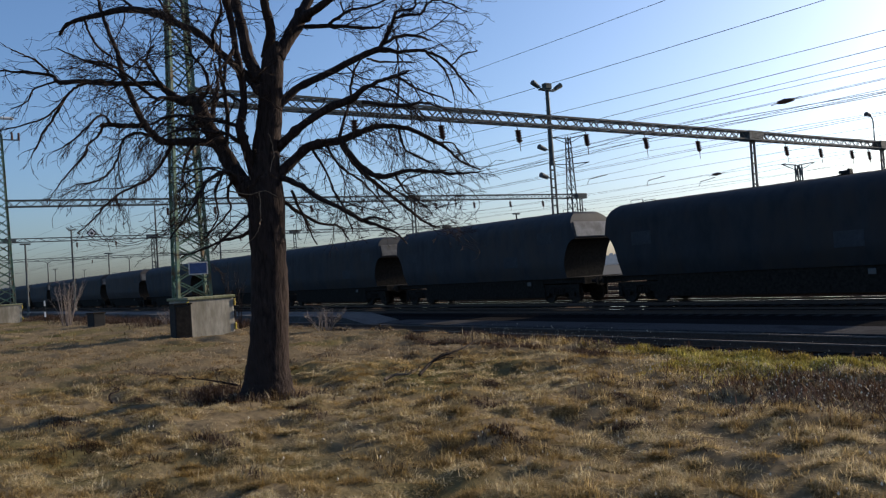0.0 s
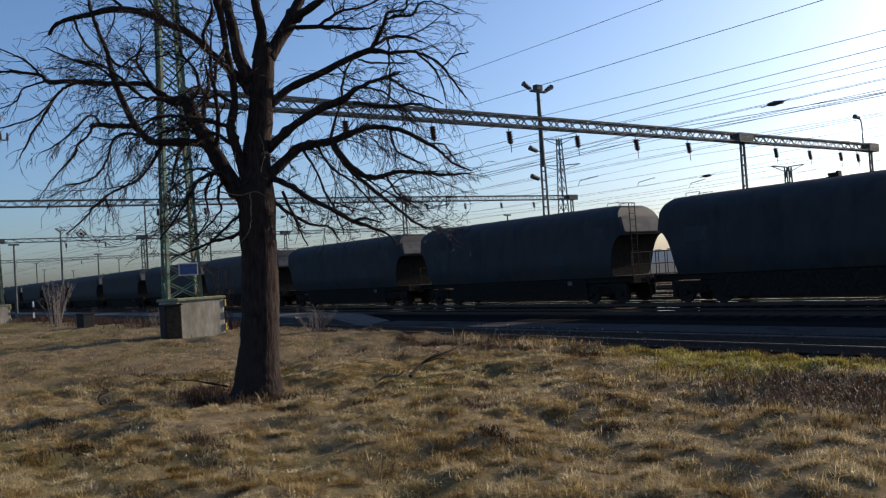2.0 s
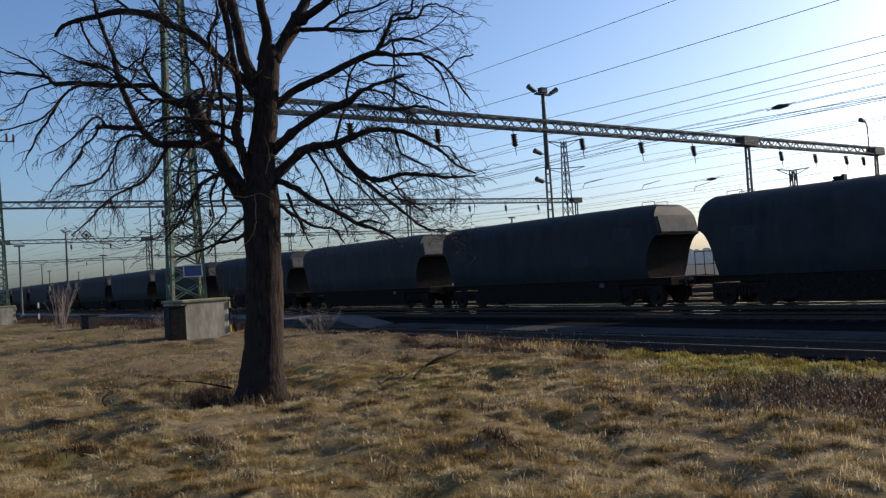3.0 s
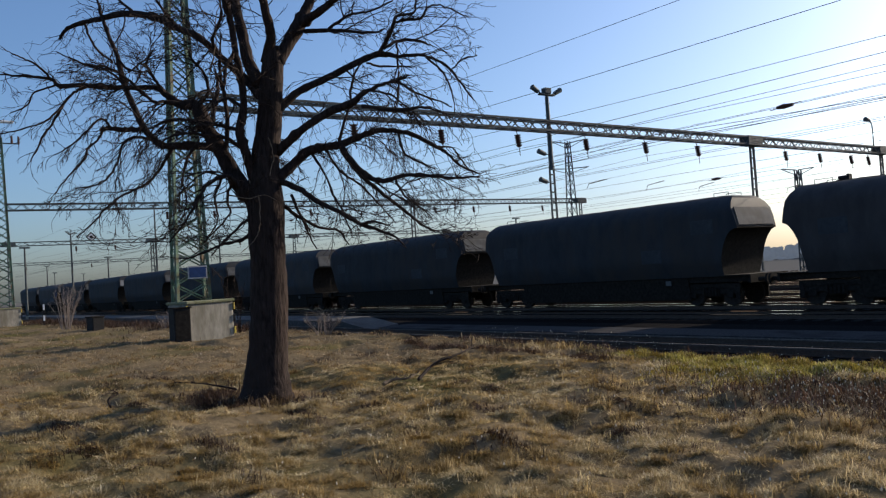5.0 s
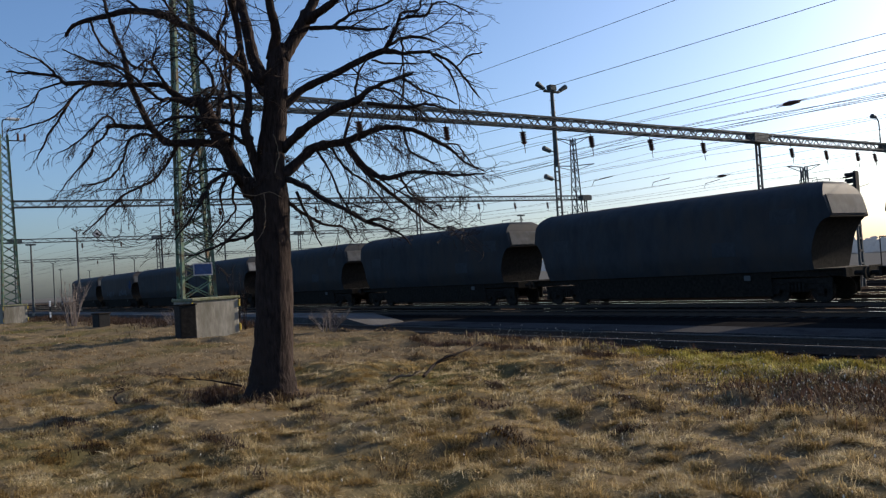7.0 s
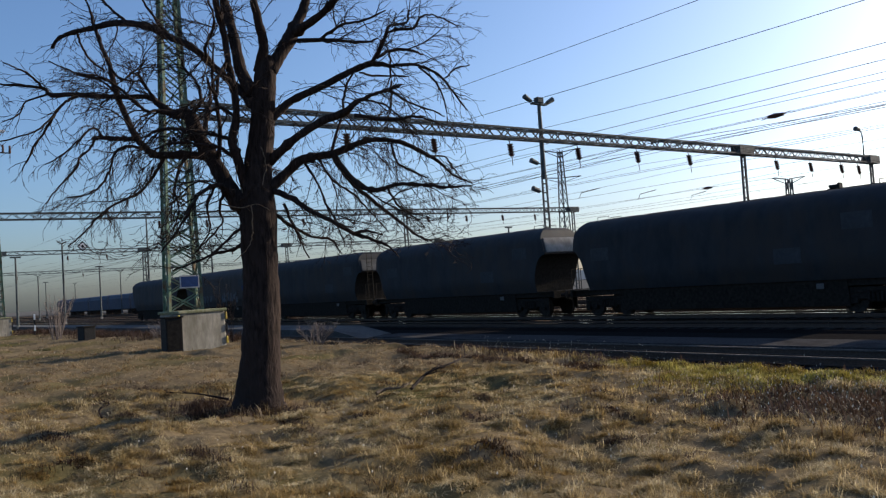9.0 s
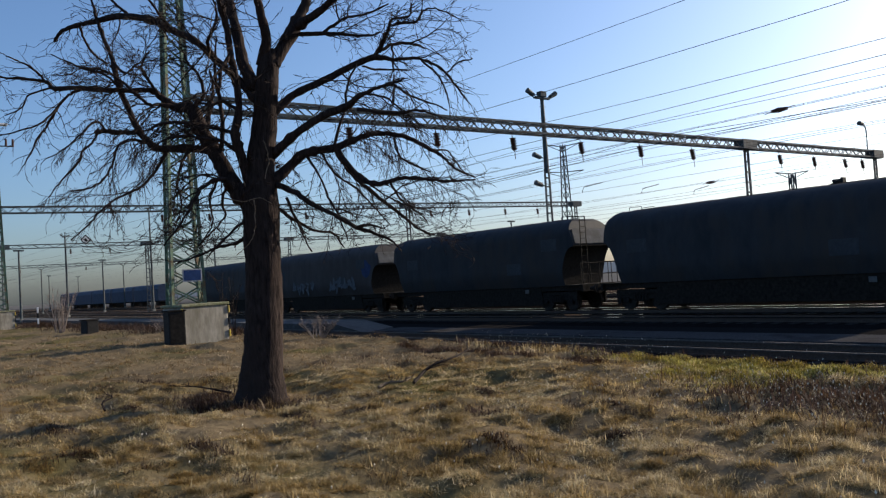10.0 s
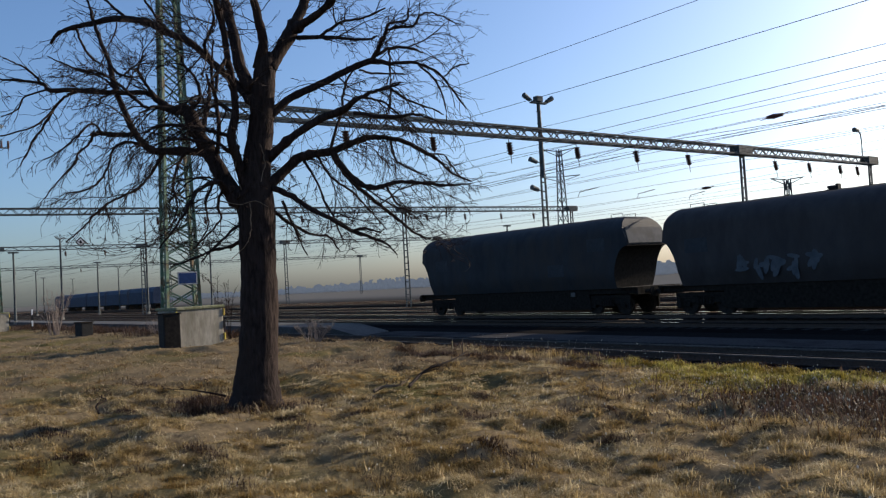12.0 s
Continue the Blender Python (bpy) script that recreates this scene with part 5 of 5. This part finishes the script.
# hollows where dark weeds replace the grass and stand in for shade
DARK_SPOTS = [(-11.2, 5.75, 0.32, 0.2), (-9.35, 5.44, 0.26, 0.16), (-9.6, 4.75, 0.34, 0.14), (-7.5, 6.13, 0.3, 0.16), (-11.5, 2.3, 0.75, 0.22), (-8.5, 3.1, 0.5, 0.14), (-9.5, 2.15, 0.4, 0.14), (-6.0, 5.1, 0.32, 0.14), (-6.5, 7.2, 0.4, 0.14), (-5.6, 6.2, 0.35, 0.13), (-7.4, 8.2, 0.3, 0.14), (-8.9, 7.4, 0.3, 0.15), (-12.9, 3.6, 0.6, 0.16), (-16.5, 5.0, 0.7, 0.2)]


def sow_grass():
    for k, (count, d0, d1, w, ln) in enumerate(((250000, 4.6, 9.5, 0.0046, 0.115), (230000, 9.0, 16.0, 0.0062, 0.115), (130000, 15.0, 34.0, 0.0095, 0.12), (30000, 30.0, 75.0, 0.026, 0.15))):
        x, y, head, rank = sow(40 + k, count, d0, d1)
        r = np.random.RandomState(60 + k)
        field = patch(x, y, 5, 2.6) + 0.6 * patch(x, y, 9, 6.5)
        keep = field + 0.7 * rank > r.uniform(-2.1, 0.15, len(x))
        edge = np.array([brow(v) for v in x])
        green = (x > -10.5) & (x < -3.5) & (np.abs(y - edge + 0.25) < 0.55)
        weedy = (((x + 4.2) / 2.1) ** 2 + ((y - 9.1) / 1.3) ** 2 < 1) | (((x + 12.1) / 0.95) ** 2 + ((y - 4.75) / 0.5) ** 2 < 1)
        weedy |= (x > -17) & (x < -9.5) & (np.abs(y - edge + 1.25 + 0.2 * np.sin(x * 1.9)) < 0.22)
        weedy |= (x < -30) & (y > edge - 1.6 + 0.5 * np.sin(x * 0.7))
        for a, c, e, g in DARK_SPOTS:
            weedy |= ((x - a) / e) ** 2 + ((y - c) / g) ** 2 < 1
        keep &= ~((green | weedy) & (r.uniform(0, 1, len(x)) < 0.92))
        x, y, field, head, rank = x[keep], y[keep], field[keep], head[keep], rank[keep]
        n = len(x)
        length = ln * (0.9 + 0.3 * np.clip(field, -1, 1) + 0.35 * rank) * r.uniform(0.6, 1.25, n)
        lean = np.clip(r.normal(0.95, 0.3, n), 0.2, 1.4)
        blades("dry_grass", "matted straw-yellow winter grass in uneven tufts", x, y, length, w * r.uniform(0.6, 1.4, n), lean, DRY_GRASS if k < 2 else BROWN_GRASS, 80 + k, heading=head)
    r = np.random.RandomState(3)
    # the green strip on the brow of the bank
    n = 24000
    x = r.normal(-6.9, 1.5, n)
    y = np.array([brow(v) for v in x]) - 0.25 + r.normal(0, 0.3, n) - 1.5 * np.abs(r.normal(0, 0.5, n)) * (np.abs(x + 6.9) < 1.0)
    blades("green_grass", "patch of fresh green grass on the brow of the bank", x, y, r.uniform(0.06, 0.16, len(x)), r.uniform(0.006, 0.013, len(x)), r.uniform(0.2, 0.8, len(x)), GREEN_GRASS, 21)
    # dark weeds: a bed on the bank, the brow, and round the tree, deepening its shadow
    xs, ys = [r.normal(-4.2, 1.2, 9000), r.uniform(-16, -2, 5000), r.normal(-12.1, 0.5, 3500), r.normal(-11.1, 0.3, 900)], [r.normal(9.1, 0.8, 9000), np.zeros(5000), r.normal(4.75, 0.28, 3500), r.normal(5.4, 0.2, 900)]
    x, y = np.concatenate(xs), np.concatenate(ys)
    y[9000:14000] = np.array([brow(v) for v in x[9000:14000]]) + r.normal(-0.05, 0.22, 5000)
    keep = ((x + 11.68) ** 2 + (y - 5.23) ** 2 > 0.36 ** 2) & (y < 13.4)
    x, y = x[keep], y[keep]
    blades("dead_weeds", "dark brown dead weeds with pale seed heads", x, y, r.uniform(0.08, 0.24, len(x)) * r.uniform(0.6, 1.3, len(x)), r.uniform(0.006, 0.014, len(x)), r.uniform(0.2, 1.1, len(x)), WEED, 31, "weeds")
    # small dark clumps of dead weeds in the hollows
    spots = [(-7.2, 4.8), (-5.4, 5.0), (-4.4, 6.0), (-9.2, 5.7), (-8.1, 2.4), (-6.6, 2.8), (-6.1, 3.8), (-8.8, 4.6), (-11.8, 2.3), (-9.4, 9.3)]
    rr = random.Random(12)
    spots += [(rr.uniform(-16, -3), rr.uniform(1.5, 11)) for _ in range(60)]
    sx = np.concatenate([r.normal(a, 0.16, 130) for a, c in spots])
    sy = np.concatenate([r.normal(c, 0.13, 130) for a, c in spots])
    blades("dead_weeds", "low dark clumps of dead weeds in the dry grass", sx, sy, r.uniform(0.05, 0.15, len(sx)), r.uniform(0.004, 0.01, len(sx)), r.uniform(0.3, 1.2, len(sx)), WEED, 35, "weeds")
    dx_ = np.concatenate([r.normal(a, e * 0.55, 420) for a, c, e, g in DARK_SPOTS])
    dy_ = np.concatenate([r.normal(c, g * 0.55, 420) for a, c, e, g in DARK_SPOTS])
    blades("dead_weeds", "dark purplish-brown mats of dead weeds that also draw the shade in grass hollows", dx_, dy_, r.uniform(0.04, 0.13, len(dx_)), r.uniform(0.005, 0.012, len(dx_)), r.uniform(0.3, 1.2, len(dx_)), WEED, 36, "weeds")
    # a dark furrow before the brow, pale tussocks behind it, and brown scrub on the far bank
    fx = r.uniform(-17, -9.5, 5200)
    fy = np.array([brow(v) for v in fx]) - 1.25 - 0.2 * np.sin(fx * 1.9) + r.normal(0, 0.12, len(fx))
    blades("dead_weeds", "dark reddish-brown weeds in a furrow along the bank", fx, fy, r.uniform(0.06, 0.2, len(fx)), r.uniform(0.005, 0.011, len(fx)), r.uniform(0.2, 1.0, len(fx)), WEED, 37, "weeds")
    tx = np.concatenate([r.normal(a, 0.3, 150) for a in (-12.4, -12.0, -11.7, -13.2, -14.6)])
    ty = np.array([brow(v) for v in tx]) - 0.4 + r.normal(0, 0.2, len(tx))
    blades("tall_grass", "tall pale dry grass tussocks on the brow of the bank", tx, ty, r.uniform(0.08, 0.3, len(tx)) * r.uniform(0.6, 1.1, len(tx)), r.uniform(0.005, 0.01, len(tx)), r.uniform(0.1, 0.6, len(tx)), DRY_GRASS, 38)
    bx = r.uniform(-72, -29, 16000)
    by = np.array([brow(v) for v in bx]) - 0.6 + 0.5 * np.sin(bx * 0.7) + r.normal(0, 0.75, len(bx))
    bk = patch(bx, by, 17, 0.8) > r.uniform(-1.2, 0.6, len(bx))
    bx, by = bx[bk], by[bk]
    blades("dead_weeds", "brown thicket of knee-high dead weeds on the bank", bx, by, r.uniform(0.15, 0.55, len(bx)), r.uniform(0.012, 0.03, len(bx)), r.uniform(0.1, 0.9, len(bx)), WEED, 39, "weeds")
    # dry ruff of grass close round the trunk
    a, d = r.uniform(0, 6.283, 1600), 0.36 + 0.4 * r.uniform(0, 1, 1600) ** 1.6
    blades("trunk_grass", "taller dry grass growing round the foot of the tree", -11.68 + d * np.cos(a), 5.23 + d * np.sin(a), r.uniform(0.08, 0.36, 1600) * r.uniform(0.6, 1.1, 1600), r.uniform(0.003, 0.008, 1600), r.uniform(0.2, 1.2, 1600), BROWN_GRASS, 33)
    # pale seed heads and bleached flecks
    verts, faces = [], []
    rr = random.Random(8)
    for k in range(700):
        if k < 380:
            px_, py_ = rr.gauss(-4.6, 1.5), rr.gauss(8.6, 1.0)
        elif k < 500:
            px_ = rr.uniform(-15, -9)
            py_ = brow(px_) + rr.gauss(0, 0.2)
        else:
            px_, py_ = rr.uniform(-9, -2), rr.uniform(2.5, 10)
        h = ground_height(px_, py_) + rr.uniform(0.12, 0.34)
        s = rr.uniform(0.004, 0.009)
        n = len(verts)
        verts += [(px_ - s, py_, h), (px_ + s, py_, h), (px_, py_ - s, h), (px_, py_ + s, h), (px_, py_, h + 1.8 * s), (px_, py_, h - 1.6 * s)]
        faces += [(n, n + 2, n + 4), (n + 2, n + 1, n + 4), (n + 1, n + 3, n + 4), (n + 3, n, n + 4), (n + 2, n, n + 5), (n + 1, n + 2, n + 5), (n + 3, n + 1, n + 5), (n, n + 3, n + 5)]
    tagged(new("seed_heads", soup("seed_heads", verts, faces, SEED)), "small pale dry seed heads standing over the weeds", "weeds", kind="stuff")


sow_grass()



def motions():
    for i, w in WAGONS:
        x = NOSE - PITCH * (i + 0.5)
        walk(w, [(t, pose(x + SPEED * t, TRACK_Y, RAIL)) for t in (0.0, 6.0, 12.0)])
    # every wheel rolls alike, so all share the keys of the first
    turn = math.degrees(SPEED / 0.46 / FPS)
    first = WHEELS[0]
    walk(first, [(k / FPS, pose(0, 0, 0, 0, turn * k % 360, 0)) for k in range(12 * FPS + 1)])
    keys = first.animation_data
    for wheel in WHEELS[1:]:
        wheel.rotation_mode = "QUATERNION"
        data = wheel.animation_data_create()
        data.action = keys.action
        data.action_slot = keys.action_slot


motions()
